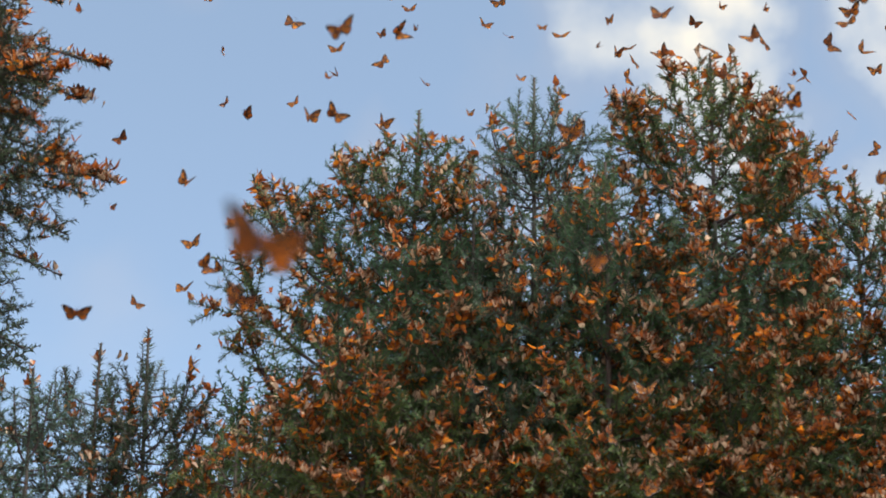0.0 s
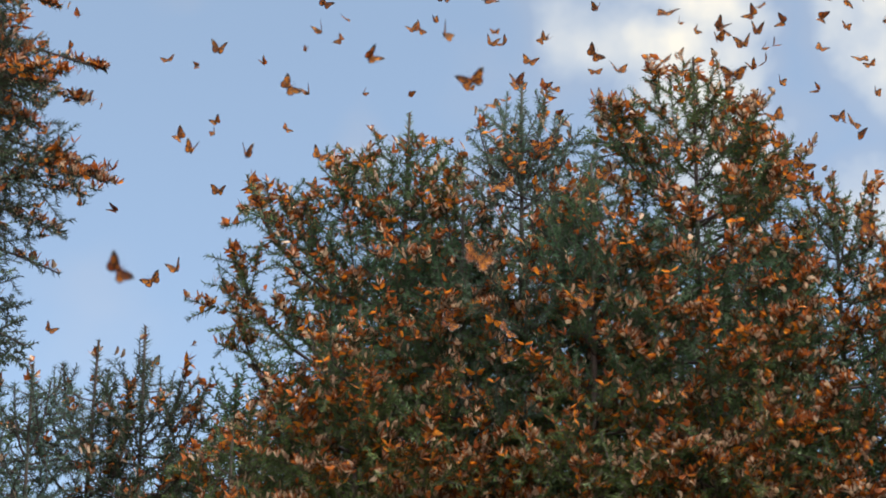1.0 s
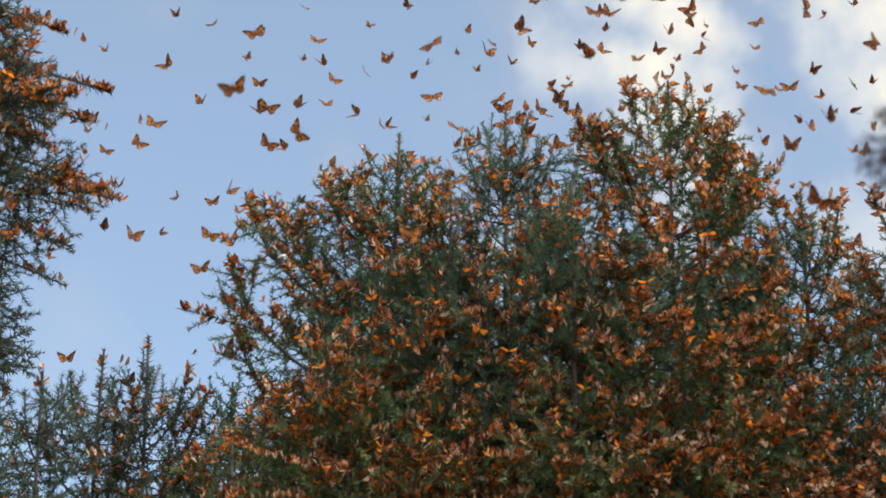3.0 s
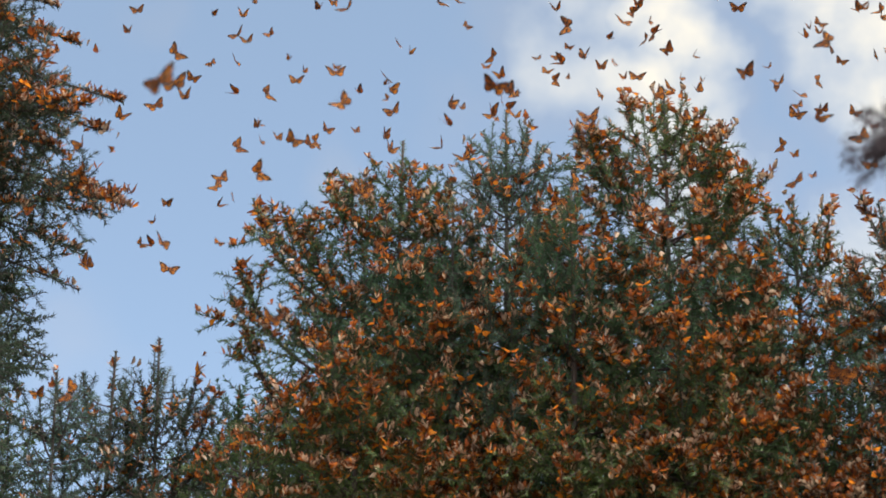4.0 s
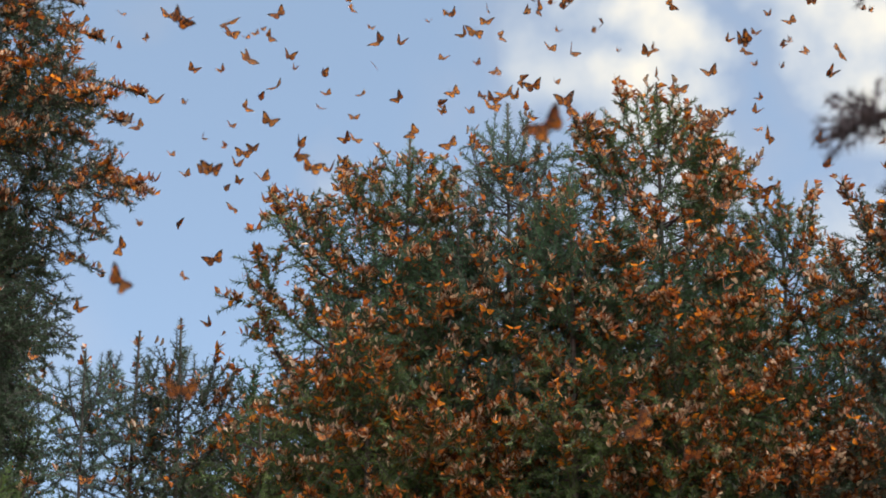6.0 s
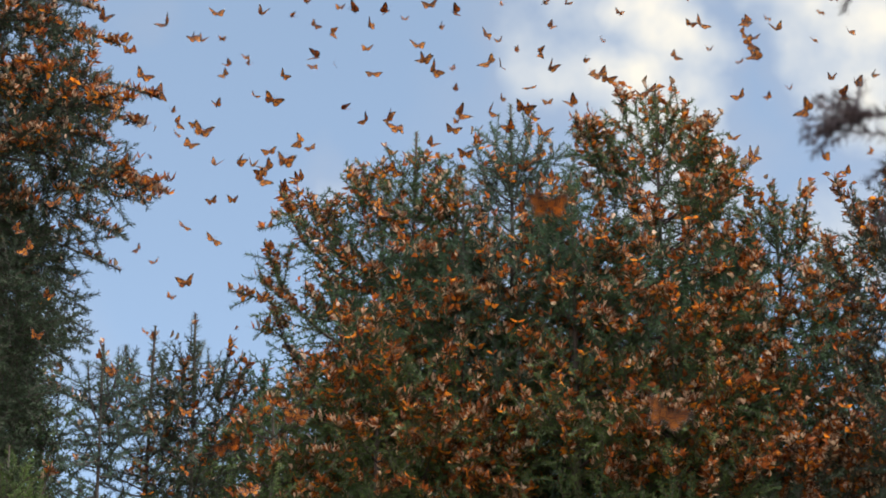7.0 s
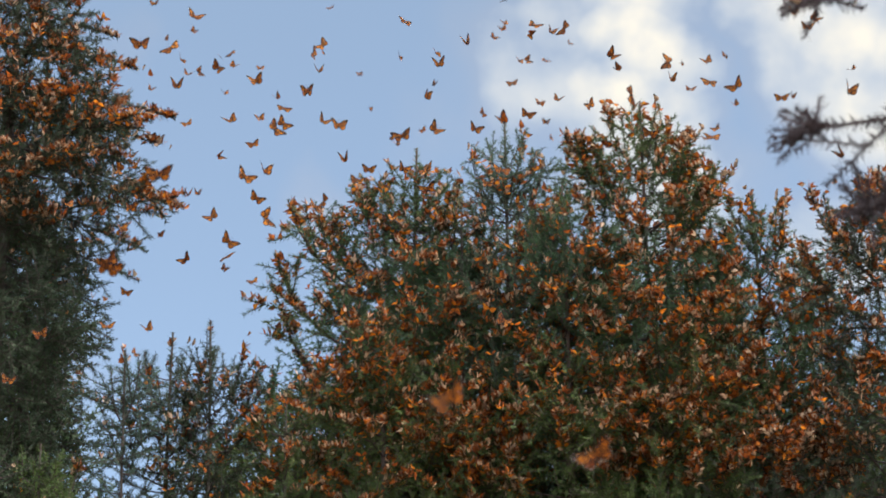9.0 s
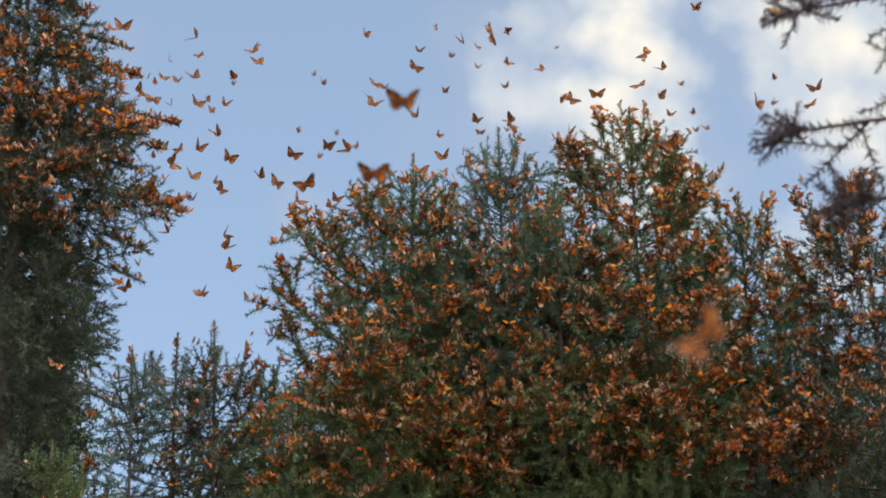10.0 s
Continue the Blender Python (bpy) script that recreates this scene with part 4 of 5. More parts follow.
    fly([(0, 2.15, 12.53, 7.76), (2, 0.43, 12.52, 7.83), (4, -1.38, 12.37, 7.92), (6, -2.90, 12.51, 8.30), (8, -4.84, 12.54, 8.31), (10, -6.34, 12.38, 8.47)])
    fly([(0, 1.83, 6.32, 5.22), (2, 1.56, 6.19, 5.13), (4, 0.95, 6.33, 5.08), (6, 0.47, 6.35, 5.31), (8, 0.10, 6.19, 5.17), (10, -0.59, 6.31, 5.19)])
    fly([(0, 0.29, 9.89, 6.39), (2, 0.70, 9.80, 6.51), (4, 1.12, 9.70, 6.88), (6, 1.76, 9.87, 7.34), (8, 2.01, 9.83, 7.45), (10, 2.71, 9.70, 7.88)])
    fly([(0, 2.25, 11.72, 8.37), (2, 1.21, 11.86, 7.93), (4, 0.49, 11.73, 7.87), (6, -0.67, 11.69, 7.62), (8, -1.40, 11.86, 7.22), (10, -2.43, 11.75, 7.19)])
    fly([(0, -0.21, 15.24, 4.96), (2, -0.76, 15.23, 5.39), (4, -1.73, 15.39, 6.19), (6, -2.41, 15.27, 6.84), (8, -3.17, 15.21, 7.29), (10, -4.08, 15.38, 8.13)])
    fly([(0, 1.39, 14.94, 10.76), (2, 0.52, 14.78, 10.54), (4, -0.06, 14.89, 10.46), (6, -0.71, 14.96, 10.01), (8, -1.53, 14.79, 9.85), (10, -2.00, 14.87, 9.72)])
    fly([(0, 2.33, 7.24, 4.56), (2, 1.82, 7.09, 4.76), (4, 1.47, 7.10, 5.33), (6, 1.20, 7.25, 5.62), (8, 0.64, 7.11, 5.86), (10, 0.50, 7.08, 6.44)])
    fly([(0, 6.41, 10.14, 6.73), (2, 4.29, 10.03, 6.78), (4, 2.24, 9.97, 7.16), (6, 0.35, 10.13, 7.49), (8, -1.89, 10.05, 7.55), (10, -3.69, 9.95, 7.98)])
    fly([(0, 2.13, 13.41, 10.28), (2, 1.67, 13.24, 9.81), (4, 0.99, 13.29, 9.03), (6, 0.30, 13.41, 8.59), (8, -0.15, 13.26, 8.07), (10, -1.00, 13.27, 7.30)])
    fly([(0, 3.50, 9.54, 7.58), (2, 3.02, 9.70, 7.63), (4, 2.19, 9.60, 7.35), (6, 1.80, 9.52, 7.09), (8, 1.01, 9.69, 7.13), (10, 0.47, 9.63, 6.80)])
    fly([(0, 2.75, 8.04, 6.81), (2, 1.08, 8.11, 6.44), (4, -0.14, 8.22, 5.75), (6, -1.73, 8.06, 5.43), (8, -3.13, 8.09, 5.00), (10, -4.49, 8.22, 4.33)])
    fly([(0, 2.90, 9.00, 6.33), (2, 2.59, 9.07, 6.20), (4, 1.84, 9.18, 6.39), (6, 1.45, 9.02, 6.24), (8, 0.88, 9.04, 6.17), (10, 0.26, 9.18, 6.36)])
    fly([(0, 1.96, 12.00, 8.37), (2, 1.02, 12.00, 8.23), (4, -0.35, 12.15, 8.48), (6, -1.41, 12.02, 8.50), (8, -2.58, 11.98, 8.40), (10, -3.87, 12.15, 8.67)])
    fly([(0, 1.78, 7.54, 2.39), (2, 1.41, 7.53, 3.22), (4, 1.14, 7.38, 4.01), (6, 0.56, 7.52, 4.52), (8, 0.41, 7.55, 5.40), (10, -0.17, 7.39, 6.13)])
    fly([(0, 2.76, 9.81, 6.84), (2, 1.75, 9.64, 6.70), (4, 0.91, 9.68, 6.92), (6, 0.14, 9.81, 6.82), (8, -0.91, 9.67, 6.74), (10, -1.55, 9.65, 6.96)])
    fly([(0, 3.31, 11.97, 8.63), (2, 2.23, 12.13, 8.43), (4, 1.49, 12.00, 8.60), (6, 0.31, 11.95, 8.64), (8, -0.46, 12.12, 8.47), (10, -1.50, 12.03, 8.67)])
    fly([(0, 0.97, 13.44, 9.63), (2, 0.03, 13.61, 9.46), (4, -1.30, 13.54, 9.04), (6, -2.18, 13.43, 8.53), (8, -3.44, 13.59, 8.38), (10, -4.50, 13.57, 7.90)])
    fly([(0, 2.75, 7.29, 4.53), (2, 1.68, 7.46, 5.26), (4, 0.22, 7.40, 5.78), (6, -0.79, 7.28, 6.17), (8, -2.17, 7.44, 6.93), (10, -3.37, 7.43, 7.38)])
    fly([(0, 4.04, 6.92, 4.16), (2, 3.03, 6.87, 4.58), (4, 2.06, 6.74, 4.87), (6, 0.82, 6.89, 4.95), (8, 0.00, 6.89, 5.40), (10, -1.26, 6.74, 5.62)])
    fly([(0, 1.60, 7.22, 3.84), (2, 1.76, 7.07, 4.54), (4, 1.79, 7.06, 4.85), (6, 1.71, 7.21, 5.38), (8, 1.95, 7.09, 6.03), (10, 1.75, 7.04, 6.32)])
    fly([(0, 0.07, 7.86, 4.66), (2, -0.05, 7.97, 5.17), (4, -0.62, 8.04, 5.89), (6, -0.79, 7.87, 6.24), (8, -1.20, 7.94, 6.81), (10, -1.59, 8.05, 7.49)])
    fly([(0, 3.18, 10.12, 7.32), (2, 1.27, 10.25, 7.46), (4, -0.22, 10.29, 7.49), (6, -2.12, 10.13, 7.89), (8, -3.74, 10.23, 7.97), (10, -5.42, 10.31, 8.05)])
    fly([(0, 0.15, 6.54, 4.84), (2, 0.29, 6.71, 5.22), (4, 0.04, 6.64, 5.37), (6, 0.24, 6.53, 5.41), (8, 0.06, 6.69, 5.81), (10, 0.07, 6.67, 5.90)])
    fly([(0, 2.28, 11.19, 9.05), (2, 1.26, 11.33, 8.65), (4, 0.53, 11.18, 8.62), (6, -0.62, 11.17, 8.35), (8, -1.34, 11.33, 7.99), (10, -2.38, 11.21, 7.98)])
    fly([(0, 3.29, 12.15, 6.99), (2, 2.51, 12.10, 7.33), (4, 2.14, 12.26, 7.34), (6, 1.51, 12.18, 7.37), (8, 0.91, 12.08, 7.70), (10, 0.52, 12.25, 7.67)])
    fly([(0, 5.83, 14.73, 8.33), (2, 4.68, 14.59, 8.44), (4, 3.21, 14.72, 8.51), (6, 1.85, 14.76, 8.90), (8, 0.61, 14.59, 8.95), (10, -0.95, 14.70, 9.08)])
    fly([(0, -1.94, 13.43, 8.71), (2, -2.20, 13.49, 8.53), (4, -2.66, 13.32, 8.11), (6, -2.74, 13.40, 8.07), (8, -3.27, 13.50, 7.82), (10, -3.41, 13.34, 7.44)])
    fly([(0, 0.48, 7.33, 7.87), (2, 0.20, 7.48, 7.16), (4, 0.24, 7.36, 6.83), (6, -0.15, 7.31, 6.35), (8, -0.13, 7.48, 5.67), (10, -0.38, 7.38, 5.38)])
    fly([(0, 3.43, 7.71, 5.79), (2, 2.92, 7.71, 5.57), (4, 1.98, 7.86, 5.73), (6, 1.36, 7.73, 5.67), (8, 0.62, 7.69, 5.49), (10, -0.24, 7.86, 5.67)])
    fly([(0, 1.89, 7.47, 6.34), (2, 1.20, 7.62, 6.11), (4, 0.82, 7.49, 6.26), (6, 0.02, 7.45, 6.25), (8, -0.37, 7.62, 6.06), (10, -1.04, 7.52, 6.24)])
    fly([(0, 4.32, 11.89, 7.56), (2, 2.85, 11.89, 7.80), (4, 1.27, 11.74, 8.02), (6, 0.01, 11.87, 8.56), (8, -1.69, 11.91, 8.74), (10, -2.96, 11.74, 9.02)])
    fly([(0, 1.87, 12.68, 9.01), (2, 1.15, 12.52, 9.04), (4, 0.16, 12.63, 8.88), (6, -0.78, 12.70, 9.11), (8, -1.54, 12.53, 9.07), (10, -2.66, 12.60, 8.96)])
    fly([(0, 0.20, 7.58, 2.49), (2, -0.37, 7.74, 2.89), (4, -0.53, 7.73, 3.39), (6, -1.12, 7.58, 4.13), (8, -1.38, 7.72, 4.49), (10, -1.78, 7.75, 5.05)])
    fly([(0, 2.21, 14.00, 9.75), (2, 0.65, 13.94, 9.50), (4, -0.51, 14.11, 8.94), (6, -1.92, 14.03, 8.39), (8, -3.30, 13.93, 8.14), (10, -4.48, 14.09, 7.53)])
    fly([(0, 1.05, 15.40, 7.47), (2, -0.19, 15.34, 7.88), (4, -1.40, 15.22, 8.13), (6, -2.86, 15.38, 8.20), (8, -3.91, 15.37, 8.64), (10, -5.41, 15.22, 8.83)])
    fly([(0, 4.95, 15.00, 8.88), (2, 4.41, 15.01, 9.30), (4, 3.99, 14.85, 9.78), (6, 3.25, 14.98, 9.92), (8, 2.95, 15.03, 10.41), (10, 2.22, 14.86, 10.82)])
    fly([(0, 3.23, 7.32, 5.70), (2, 2.05, 7.36, 5.59), (4, 1.03, 7.19, 5.65), (6, -0.34, 7.29, 5.33), (8, -1.27, 7.37, 5.28), (10, -2.61, 7.21, 5.29)])
    fly([(0, 0.80, 7.52, 5.93), (2, -0.26, 7.38, 5.66), (4, -1.24, 7.35, 5.77), (6, -2.07, 7.51, 5.74), (8, -3.24, 7.41, 5.50), (10, -3.97, 7.33, 5.65)])
    fly([(0, 0.82, 7.99, 5.56), (2, 0.19, 8.07, 5.54), (4, -0.23, 7.90, 5.80), (6, -1.04, 7.96, 5.69), (8, -1.39, 8.08, 5.74), (10, -2.13, 7.92, 5.97)])
    fly([(0, 2.50, 8.75, 6.67), (2, 1.40, 8.63, 6.30), (4, 0.37, 8.58, 6.28), (6, -0.50, 8.75, 6.17), (8, -1.72, 8.66, 5.82), (10, -2.50, 8.56, 5.84)])
    fly([(0, 6.03, 10.80, 8.59), (2, 5.25, 10.80, 8.12), (4, 4.05, 10.95, 8.04), (6, 3.16, 10.82, 7.74), (8, 2.16, 10.78, 7.32), (10, 1.04, 10.95, 7.26)])
    fly([(0, 2.08, 14.20, 8.68), (2, 1.28, 14.34, 8.83), (4, 0.78, 14.19, 9.37), (6, -0.15, 14.17, 9.67), (8, -0.64, 14.33, 9.87), (10, -1.45, 14.22, 10.42)])
    fly([(0, 2.01, 11.93, 8.76), (2, 1.28, 12.00, 8.62), (4, 0.09, 12.11, 8.81), (6, -0.72, 11.95, 8.64), (8, -1.72, 11.97, 8.57), (10, -2.77, 12.11, 8.74)])
    fly([(0, 4.07, 12.37, 6.76), (2, 2.95, 12.32, 7.31), (4, 2.23, 12.49, 7.52), (6, 1.25, 12.40, 7.79), (8, 0.31, 12.31, 8.33), (10, -0.43, 12.48, 8.49)])
    fly([(0, 1.22, 9.78, 7.18), (2, 0.33, 9.83, 7.43), (4, -0.73, 9.66, 7.47), (6, -1.44, 9.75, 7.90), (8, -2.58, 9.84, 8.07), (10, -3.33, 9.68, 8.16)])
    fly([(0, -0.50, 14.26, 9.31), (2, -2.09, 14.09, 8.89), (4, -3.90, 14.17, 8.19), (6, -5.71, 14.27, 7.87), (8, -7.30, 14.11, 7.38), (10, -9.28, 14.14, 6.71)])
    fly([(0, 0.89, 7.63, 5.01), (2, 0.40, 7.48, 5.54), (4, -0.25, 7.49, 5.69), (6, -0.97, 7.64, 6.11), (8, -1.40, 7.50, 6.59), (10, -2.26, 7.47, 6.73)])
    fly([(0, 3.82, 8.78, 6.43), (2, 3.39, 8.68, 6.35), (4, 2.60, 8.85, 6.47), (6, 2.00, 8.81, 6.74), (8, 1.44, 8.68, 6.64), (10, 0.62, 8.82, 6.82)])
    fly([(0, 1.98, 8.61, 6.60), (2, 1.53, 8.61, 6.71), (4, 0.97, 8.45, 6.81), (6, 0.73, 8.59, 7.22), (8, 0.05, 8.63, 7.27), (10, -0.20, 8.46, 7.43)])
    fly([(0, 2.44, 11.68, 7.46), (2, 1.14, 11.69, 7.72), (4, 0.27, 11.84, 7.60), (6, -0.92, 11.71, 7.70), (8, -1.99, 11.67, 7.91), (10, -2.94, 11.83, 7.77)])
    fly([(0, 0.22, 8.25, 5.35), (2, 0.27, 8.15, 5.96), (4, 0.28, 8.07, 6.27), (6, 0.09, 8.24, 6.55), (8, 0.28, 8.18, 7.16), (10, 0.02, 8.06, 7.42)])
    fly([(0, 2.09, 8.73, 6.52), (2, 1.00, 8.79, 6.65), (4, -0.29, 8.63, 6.52), (6, -1.20, 8.70, 6.77), (8, -2.56, 8.81, 6.82), (10, -3.54, 8.64, 6.73)])
    fly([(0, 1.54, 11.32, 6.98), (2, 0.65, 11.20, 7.35), (4, 0.11, 11.36, 7.60), (6, -0.60, 11.34, 7.64), (8, -1.38, 11.20, 8.05), (10, -1.87, 11.33, 8.23)])
    fly([(0, 0.23, 11.99, 7.37), (2, -0.93, 11.88, 8.09), (4, -1.73, 12.04, 8.67), (6, -2.71, 12.02, 9.05), (8, -3.74, 11.87, 9.81), (10, -4.50, 12.01, 10.32)])
    fly([(0, 2.26, 13.01, 6.55), (2, 2.07, 13.14, 6.93), (4, 2.32, 13.19, 7.17), (6, 2.16, 13.02, 7.78), (8, 2.27, 13.11, 8.09), (10, 2.33, 13.20, 8.38)])
    fly([(0, 1.39, 9.00, 6.24), (2, 0.32, 9.16, 6.63), (4, -1.14, 9.12, 6.85), (6, -2.17, 8.99, 6.90), (8, -3.55, 9.14, 7.32), (10, -4.76, 9.14, 7.48)])
    fly([(0, 0.24, 12.01, 8.16), (2, -0.62, 11.99, 8.44), (4, -1.41, 11.85, 8.66), (6, -2.48, 11.99, 8.61), (8, -3.13, 12.01, 8.94), (10, -4.22, 11.85, 9.10)])
    fly([(0, 4.83, 12.39, 7.96), (2, 2.58, 12.34, 8.01), (4, 0.37, 12.22, 7.91), (6, -2.10, 12.37, 7.61), (8, -4.16, 12.37, 7.69), (10, -6.66, 12.22, 7.53)])
    fly([(0, 2.86, 15.93, 9.68), (2, 2.23, 16.06, 9.83), (4, 1.17, 16.10, 10.10), (6, 0.52, 15.94, 10.00), (8, -0.41, 16.04, 10.22), (10, -1.27, 16.12, 10.43)])
    fly([(0, 3.62, 10.90, 5.55), (2, 2.33, 10.86, 5.98), (4, 0.62, 11.02, 6.76), (6, -0.82, 10.92, 7.45), (8, -2.30, 10.84, 7.89), (10, -3.97, 11.01, 8.71)])
    fly([(0, -0.91, 9.95, 7.74), (2, -1.23, 9.87, 7.48), (4, -1.93, 10.04, 7.50), (6, -2.41, 9.97, 7.56), (8, -2.89, 9.86, 7.29), (10, -3.59, 10.02, 7.37)])
    fly([(0, 1.58, 7.72, 5.21), (2, 1.21, 7.56, 5.58), (4, 0.64, 7.60, 5.61), (6, 0.03, 7.73, 5.98), (8, -0.31, 7.58, 6.29), (10, -1.07, 7.57, 6.33)])
    fly([(0, 0.53, 9.69, 6.41), (2, 0.58, 9.62, 6.78), (4, 0.64, 9.51, 6.93), (6, 0.46, 9.68, 6.97), (8, 0.68, 9.65, 7.36), (10, 0.46, 9.51, 7.45)])
    fly([(0, 4.73, 8.66, 5.57), (2, 2.96, 8.64, 5.99), (4, 1.29, 8.50, 6.40), (6, -0.68, 8.63, 6.51), (8, -2.23, 8.66, 6.99), (10, -4.20, 8.50, 7.33)])
    fly([(0, -0.03, 12.93, 7.99), (2, 0.14, 12.85, 8.40), (4, 0.31, 12.74, 8.58), (6, 0.25, 12.91, 8.65), (8, 0.59, 12.88, 9.08), (10, 0.48, 12.74, 9.20)])
    fly([(0, 0.12, 9.71, 5.66), (2, -0.95, 9.68, 6.16), (4, -1.60, 9.85, 6.30), (6, -2.53, 9.74, 6.54), (8, -3.40, 9.67, 7.02), (10, -4.09, 9.83, 7.11)])
    fly([(0, 3.42, 11.17, 7.12), (2, 2.92, 11.01, 7.35), (4, 2.66, 11.09, 7.84), (6, 2.39, 11.19, 7.96), (8, 1.90, 11.02, 8.26), (10, 1.80, 11.06, 8.72)])
    fly([(0, 3.48, 7.14, 6.83), (2, 2.38, 7.30, 6.35), (4, 1.69, 7.26, 6.03), (6, 0.56, 7.13, 5.90), (8, -0.22, 7.28, 5.39), (10, -1.17, 7.29, 5.13)])
    fly([(0, 1.93, 9.81, 5.99), (2, 1.88, 9.86, 6.67), (4, 2.26, 9.99, 6.98), (6, 2.30, 9.84, 7.60), (8, 2.49, 9.83, 8.22), (10, 2.77, 9.99, 8.54)])
    fly([(0, 0.33, 7.53, 4.57), (2, -0.33, 7.48, 5.06), (4, -0.94, 7.35, 5.43), (6, -1.82, 7.50, 5.58), (8, -2.28, 7.50, 6.11), (10, -3.18, 7.35, 6.41)])
    fly([(0, 3.52, 14.84, 8.84), (2, 2.91, 14.94, 8.77), (4, 2.53, 14.78, 9.02), (6, 1.75, 14.82, 8.91), (8, 1.42, 14.95, 8.90), (10, 0.73, 14.80, 9.13)])
    fly([(0, -1.66, 12.04, 7.68), (2, -1.66, 11.97, 7.23), (4, -2.07, 12.14, 7.06), (6, -2.23, 12.07, 6.93), (8, -2.41, 11.96, 6.48), (10, -2.81, 12.12, 6.37)])
    fly([(0, -0.47, 8.42, 4.46), (2, -0.94, 8.31, 4.80), (4, -1.38, 8.24, 5.45), (6, -1.62, 8.40, 6.09), (8, -2.23, 8.34, 6.43), (10, -2.40, 8.22, 7.14)])
    fly([(0, 5.69, 12.83, 9.51), (2, 4.77, 12.86, 9.54), (4, 4.28, 13.00, 9.19), (6, 3.46, 12.86, 9.12), (8, 2.77, 12.84, 9.10), (10, 2.19, 13.00, 8.74)])
    fly([(0, -2.84, 9.15, 4.81), (2, -2.54, 9.30, 5.19), (4, -2.57, 9.18, 5.20), (6, -2.17, 9.13, 5.35), (8, -2.18, 9.29, 5.71), (10, -1.92, 9.20, 5.68)])
    fly([(0, 0.14, 14.48, 8.24), (2, -1.06, 14.65, 8.17), (4, -1.85, 14.61, 8.23), (6, -3.08, 14.48, 8.50), (8, -3.97, 14.62, 8.39), (10, -5.01, 14.64, 8.52)])
    fly([(0, 1.29, 10.43, 7.89), (2, 0.98, 10.60, 7.71), (4, 1.06, 10.54, 7.72), (6, 0.70, 10.42, 7.88), (8, 0.70, 10.58, 7.67), (10, 0.52, 10.57, 7.75)])
    fly([(0, 2.33, 11.87, 7.14), (2, 2.16, 11.83, 7.23), (4, 1.58, 11.99, 7.66), (6, 1.26, 11.90, 8.03), (8, 0.90, 11.81, 8.13), (10, 0.35, 11.98, 8.61)])
    fly([(0, 1.96, 16.12, 9.83), (2, 2.00, 16.29, 10.19), (4, 1.65, 16.23, 10.33), (6, 1.74, 16.11, 10.34), (8, 1.47, 16.27, 10.72), (10, 1.38, 16.26, 10.80)])
    fly([(0, -0.95, 6.98, 5.17), (2, -0.94, 7.14, 5.49), (4, -1.33, 7.09, 5.60), (6, -1.28, 6.97, 5.58), (8, -1.59, 7.12, 5.93), (10, -1.72, 7.11, 5.98)])
    fly([(0, 3.70, 14.82, 8.89), (2, 3.61, 14.71, 8.94), (4, 3.15, 14.88, 9.18), (6, 2.88, 14.84, 9.58), (8, 2.65, 14.71, 9.60), (10, 2.15, 14.85, 9.91)])
    fly([(0, 2.56, 7.40, 5.52), (2, 1.65, 7.45, 5.55), (4, 0.57, 7.28, 5.39), (6, -0.16, 7.38, 5.61), (8, -1.32, 7.47, 5.57), (10, -2.09, 7.30, 5.45)])
    fly([(0, 1.13, 8.05, 6.09), (2, 0.89, 8.20, 6.20), (4, 0.31, 8.07, 5.94), (6, 0.17, 8.02, 5.82), (8, -0.38, 8.19, 5.91), (10, -0.66, 8.10, 5.61)])
    fly([(0, -0.56, 11.59, 8.24), (2, -0.99, 11.76, 8.07), (4, -1.01, 11.72, 8.04), (6, -1.47, 11.59, 8.21), (8, -1.59, 11.73, 8.01), (10, -1.86, 11.75, 8.04)])
    fly([(0, 1.98, 8.98, 6.54), (2, 0.95, 8.85, 6.54), (4, 0.26, 9.00, 6.48), (6, -0.58, 9.00, 6.15), (8, -1.50, 8.85, 6.20), (10, -2.13, 8.97, 6.07)])
    fly([(0, -1.75, 8.46, 6.16), (2, -1.80, 8.30, 6.57), (4, -2.08, 8.37, 6.71), (6, -2.36, 8.48, 7.22), (8, -2.41, 8.31, 7.56), (10, -2.85, 8.35, 7.73)])
    fly([(0, 1.56, 8.02, 6.81), (2, 0.91, 8.15, 6.52), (4, 0.55, 8.00, 6.59), (6, -0.24, 8.00, 6.38), (8, -0.59, 8.15, 6.14), (10, -1.27, 8.02, 6.22)])
    fly([(0, -1.00, 9.87, 8.03), (2, -1.23, 9.95, 7.78), (4, -1.24, 9.78, 7.81), (6, -1.63, 9.84, 7.46), (8, -1.58, 9.96, 7.28), (10, -1.91, 9.80, 7.28)])
    fly([(0, 0.28, 6.64, 4.25), (2, -0.12, 6.77, 4.36), (4, -0.23, 6.63, 4.84), (6, -0.76, 6.62, 5.07), (8, -0.86, 6.77, 5.22), (10, -1.27, 6.65, 5.72)])
    fly([(0, 0.91, 9.95, 6.05), (2, 0.31, 10.12, 6.44), (4, -0.66, 10.05, 6.57), (6, -1.19, 9.94, 6.63), (8, -2.10, 10.10, 7.03), (10, -2.80, 10.07, 7.09)])
    fly([(0, -1.10, 8.81, 5.45), (2, -1.09, 8.64, 6.15), (4, -1.30, 8.71, 6.55), (6, -1.52, 8.82, 7.32), (8, -1.51, 8.66, 7.95), (10, -1.89, 8.68, 8.38)])
    fly([(0, 0.78, 8.93, 6.47), (2, 0.12, 8.94, 6.38), (4, -0.66, 8.79, 6.23), (6, -1.12, 8.91, 6.43), (8, -2.02, 8.96, 6.28), (10, -2.49, 8.79, 6.19)])
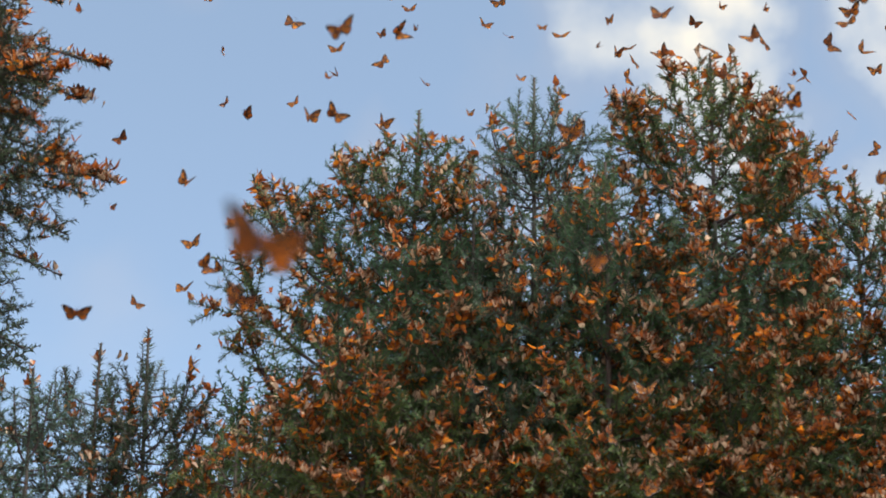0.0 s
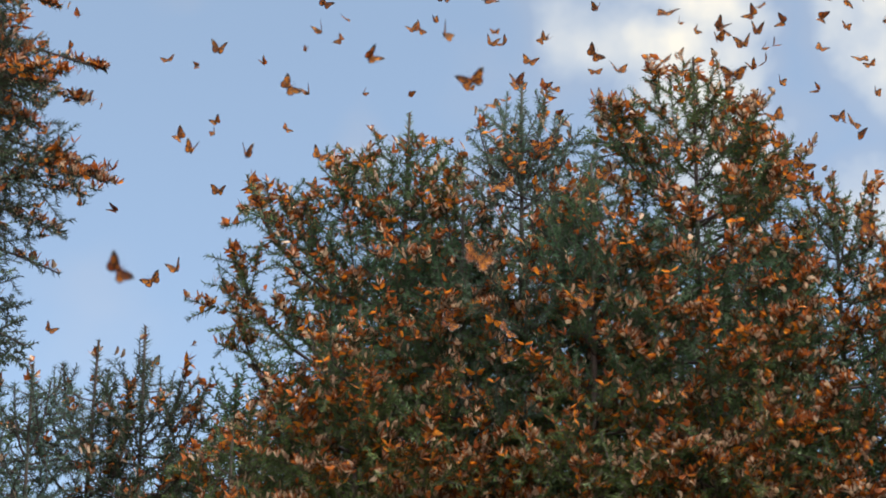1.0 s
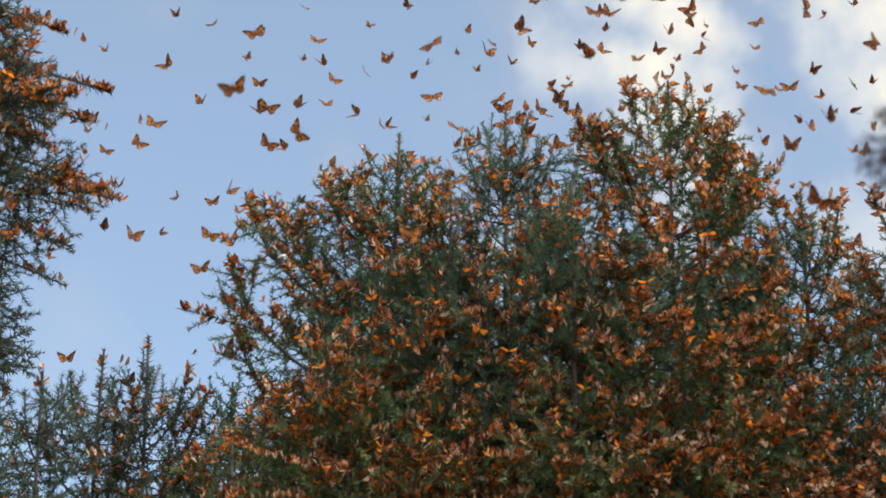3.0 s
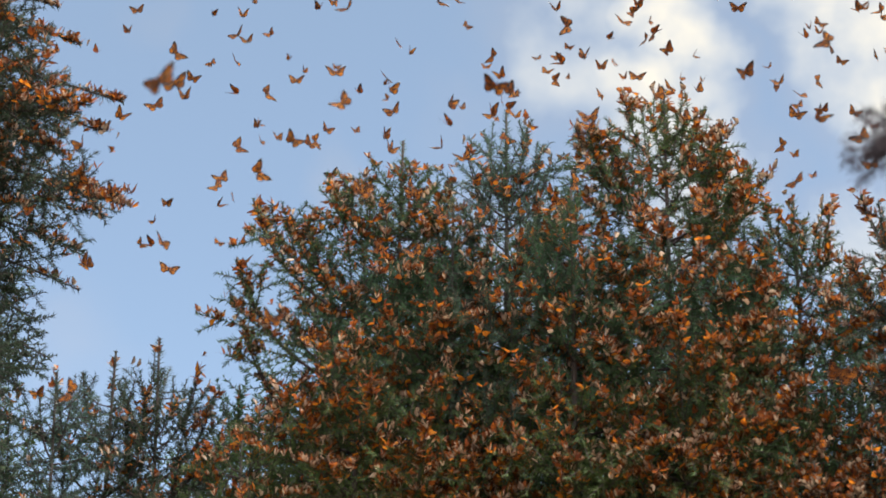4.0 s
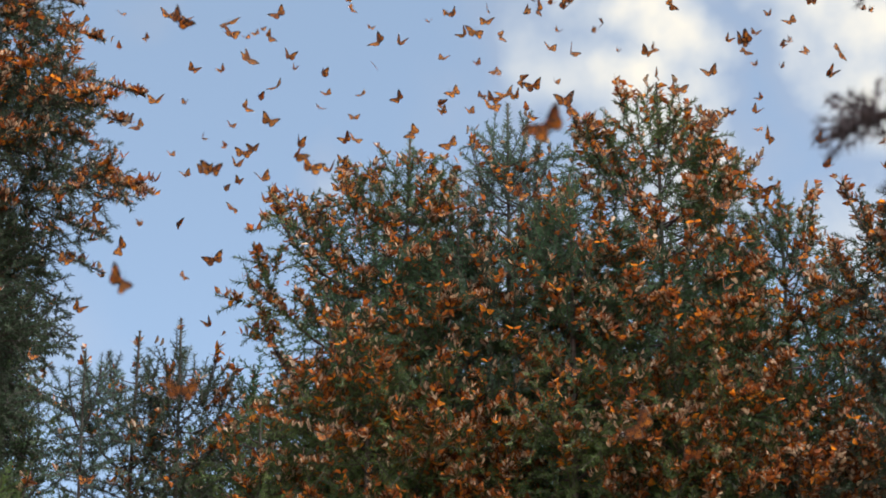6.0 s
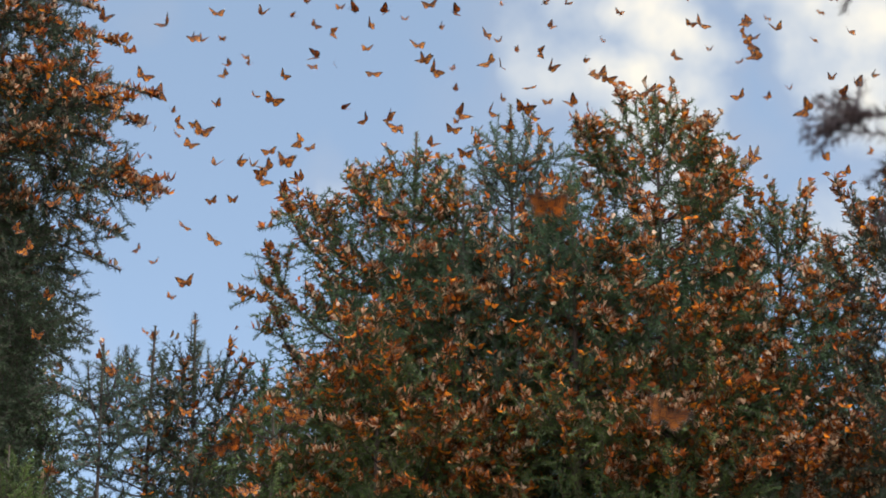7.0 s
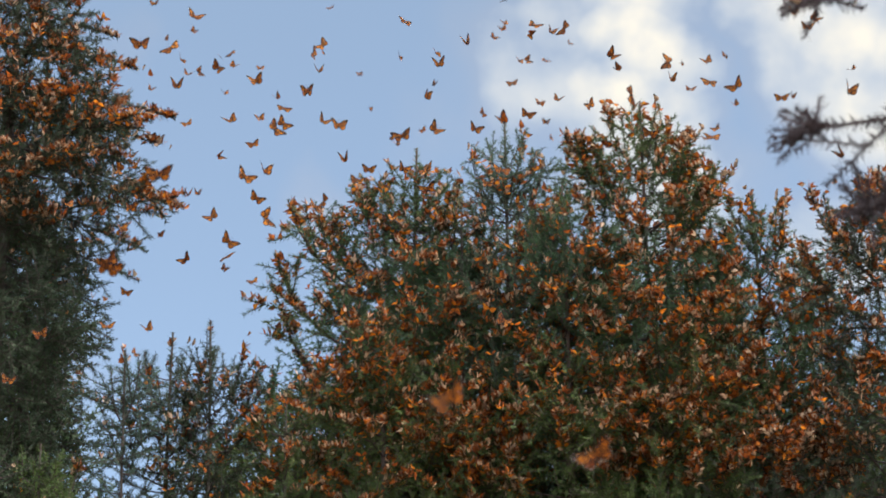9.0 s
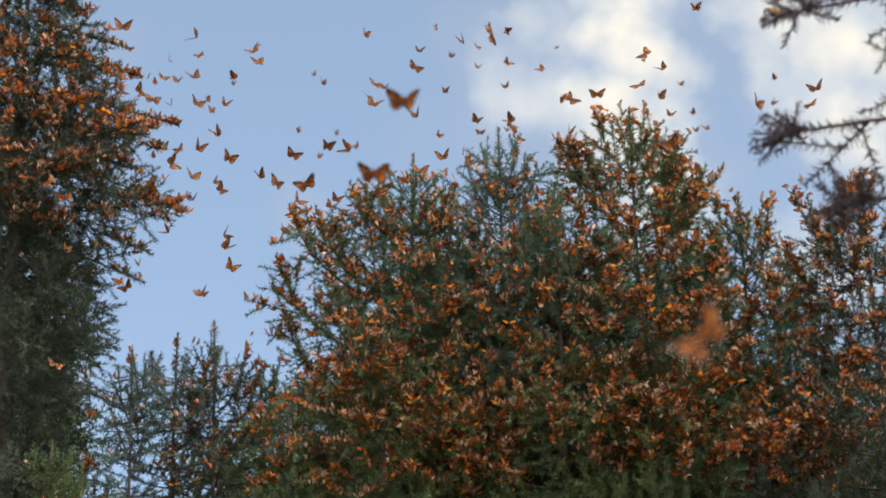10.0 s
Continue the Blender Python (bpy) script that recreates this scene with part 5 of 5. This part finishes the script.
    fly([(0, -0.74, 11.18, 8.45), (2, -0.90, 11.04, 8.40), (4, -1.18, 11.02, 7.98), (6, -1.58, 11.18, 7.75), (8, -1.65, 11.07, 7.67), (10, -2.16, 11.00, 7.22)])
    fly([(0, 2.46, 10.14, 7.13), (2, 1.71, 10.30, 7.40), (4, 0.63, 10.18, 7.31), (6, -0.02, 10.12, 7.33), (8, -1.08, 10.29, 7.59), (10, -1.87, 10.21, 7.46)])
    fly([(0, -0.17, 6.32, 5.44), (2, -0.31, 6.38, 5.33), (4, -0.64, 6.22, 4.99), (6, -0.59, 6.29, 5.04), (8, -1.00, 6.40, 4.86), (10, -1.01, 6.23, 4.56)])
    fly([(0, 0.79, 8.60, 6.15), (2, -0.40, 8.61, 6.24), (4, -1.16, 8.76, 5.96), (6, -2.23, 8.62, 5.89), (8, -3.20, 8.58, 5.94), (10, -4.03, 8.75, 5.64)])
    fly([(0, -0.46, 10.53, 6.77), (2, -0.61, 10.41, 6.56), (4, -1.11, 10.57, 6.48), (6, -1.44, 10.55, 6.61), (8, -1.71, 10.41, 6.36), (10, -2.26, 10.55, 6.35)])
    fly([(0, 4.54, 11.36, 9.86), (2, 3.88, 11.20, 9.26), (4, 3.44, 11.25, 8.98), (6, 3.01, 11.37, 8.34), (8, 2.34, 11.22, 7.80), (10, 2.07, 11.23, 7.50)])
    fly([(0, 1.32, 7.81, 5.65), (2, 0.22, 7.76, 5.74), (4, -0.93, 7.63, 5.96), (6, -1.81, 7.79, 6.39), (8, -3.11, 7.79, 6.44), (10, -3.96, 7.63, 6.73)])
    fly([(0, 2.35, 9.75, 6.67), (2, 1.74, 9.63, 6.56), (4, 0.77, 9.79, 6.57), (6, -0.03, 9.77, 6.80), (8, -0.76, 9.63, 6.64), (10, -1.78, 9.76, 6.72)])
    fly([(0, 0.81, 8.66, 6.26), (2, -0.18, 8.70, 6.39), (4, -1.01, 8.54, 6.68), (6, -2.19, 8.63, 6.60), (8, -2.93, 8.72, 6.79), (10, -4.08, 8.55, 7.03)])
    fly([(0, -2.32, 11.16, 6.81), (2, -2.31, 11.11, 6.42), (4, -2.70, 11.28, 6.37), (6, -2.83, 11.18, 6.27), (8, -3.01, 11.10, 5.89), (10, -3.37, 11.26, 5.89)])
    fly([(0, 2.54, 9.58, 6.56), (2, 0.90, 9.58, 6.96), (4, -0.64, 9.43, 7.38), (6, -2.48, 9.56, 7.48), (8, -3.90, 9.60, 7.94), (10, -5.74, 9.43, 8.29)])
    fly([(0, 6.35, 8.42, 5.62), (2, 4.78, 8.30, 5.73), (4, 2.86, 8.46, 5.96), (6, 1.11, 8.44, 6.41), (8, -0.58, 8.30, 6.48), (10, -2.55, 8.43, 6.78)])
    fly([(0, -1.15, 5.51, 3.15), (2, -1.37, 5.56, 3.76), (4, -1.14, 5.68, 4.02), (6, -1.27, 5.53, 4.61), (8, -1.24, 5.53, 5.16), (10, -1.13, 5.68, 5.43)])
    fly([(0, -4.05, 11.54, 6.29), (2, -3.69, 11.54, 6.49), (4, -2.88, 11.69, 6.31), (6, -2.40, 11.56, 6.35), (8, -1.81, 11.52, 6.51), (10, -1.08, 11.69, 6.30)])
    fly([(0, 0.00, 8.32, 5.78), (2, 0.57, 8.48, 6.10), (4, 0.78, 8.37, 6.07), (6, 1.44, 8.30, 6.12), (8, 1.69, 8.47, 6.42), (10, 2.20, 8.39, 6.35)])
    fly([(0, -0.41, 6.80, 5.36), (2, -0.71, 6.78, 5.58), (4, -0.59, 6.94, 5.43), (6, -0.76, 6.82, 5.42), (8, -0.85, 6.76, 5.61), (10, -0.79, 6.93, 5.42)])
    fly([(0, 1.84, 8.26, 6.72), (2, 0.91, 8.41, 6.36), (4, 0.41, 8.41, 6.01), (6, -0.52, 8.26, 5.96), (8, -1.13, 8.38, 5.54), (10, -1.86, 8.43, 5.26)])
    fly([(0, -1.06, 10.93, 7.20), (2, -1.92, 10.98, 7.00), (4, -2.59, 10.81, 7.00), (6, -3.63, 10.90, 6.62), (8, -4.22, 10.99, 6.49), (10, -5.22, 10.83, 6.45)])
    fly([(0, 4.45, 6.97, 6.70), (2, 3.21, 6.81, 6.28), (4, 2.17, 6.86, 6.18), (6, 1.16, 6.98, 5.73), (8, -0.10, 6.83, 5.37), (10, -0.95, 6.83, 5.26)])

    swarm(80, 77, -0.25, 0.27)
    swarm(32, 91, 0.04, 0.30)


motions()
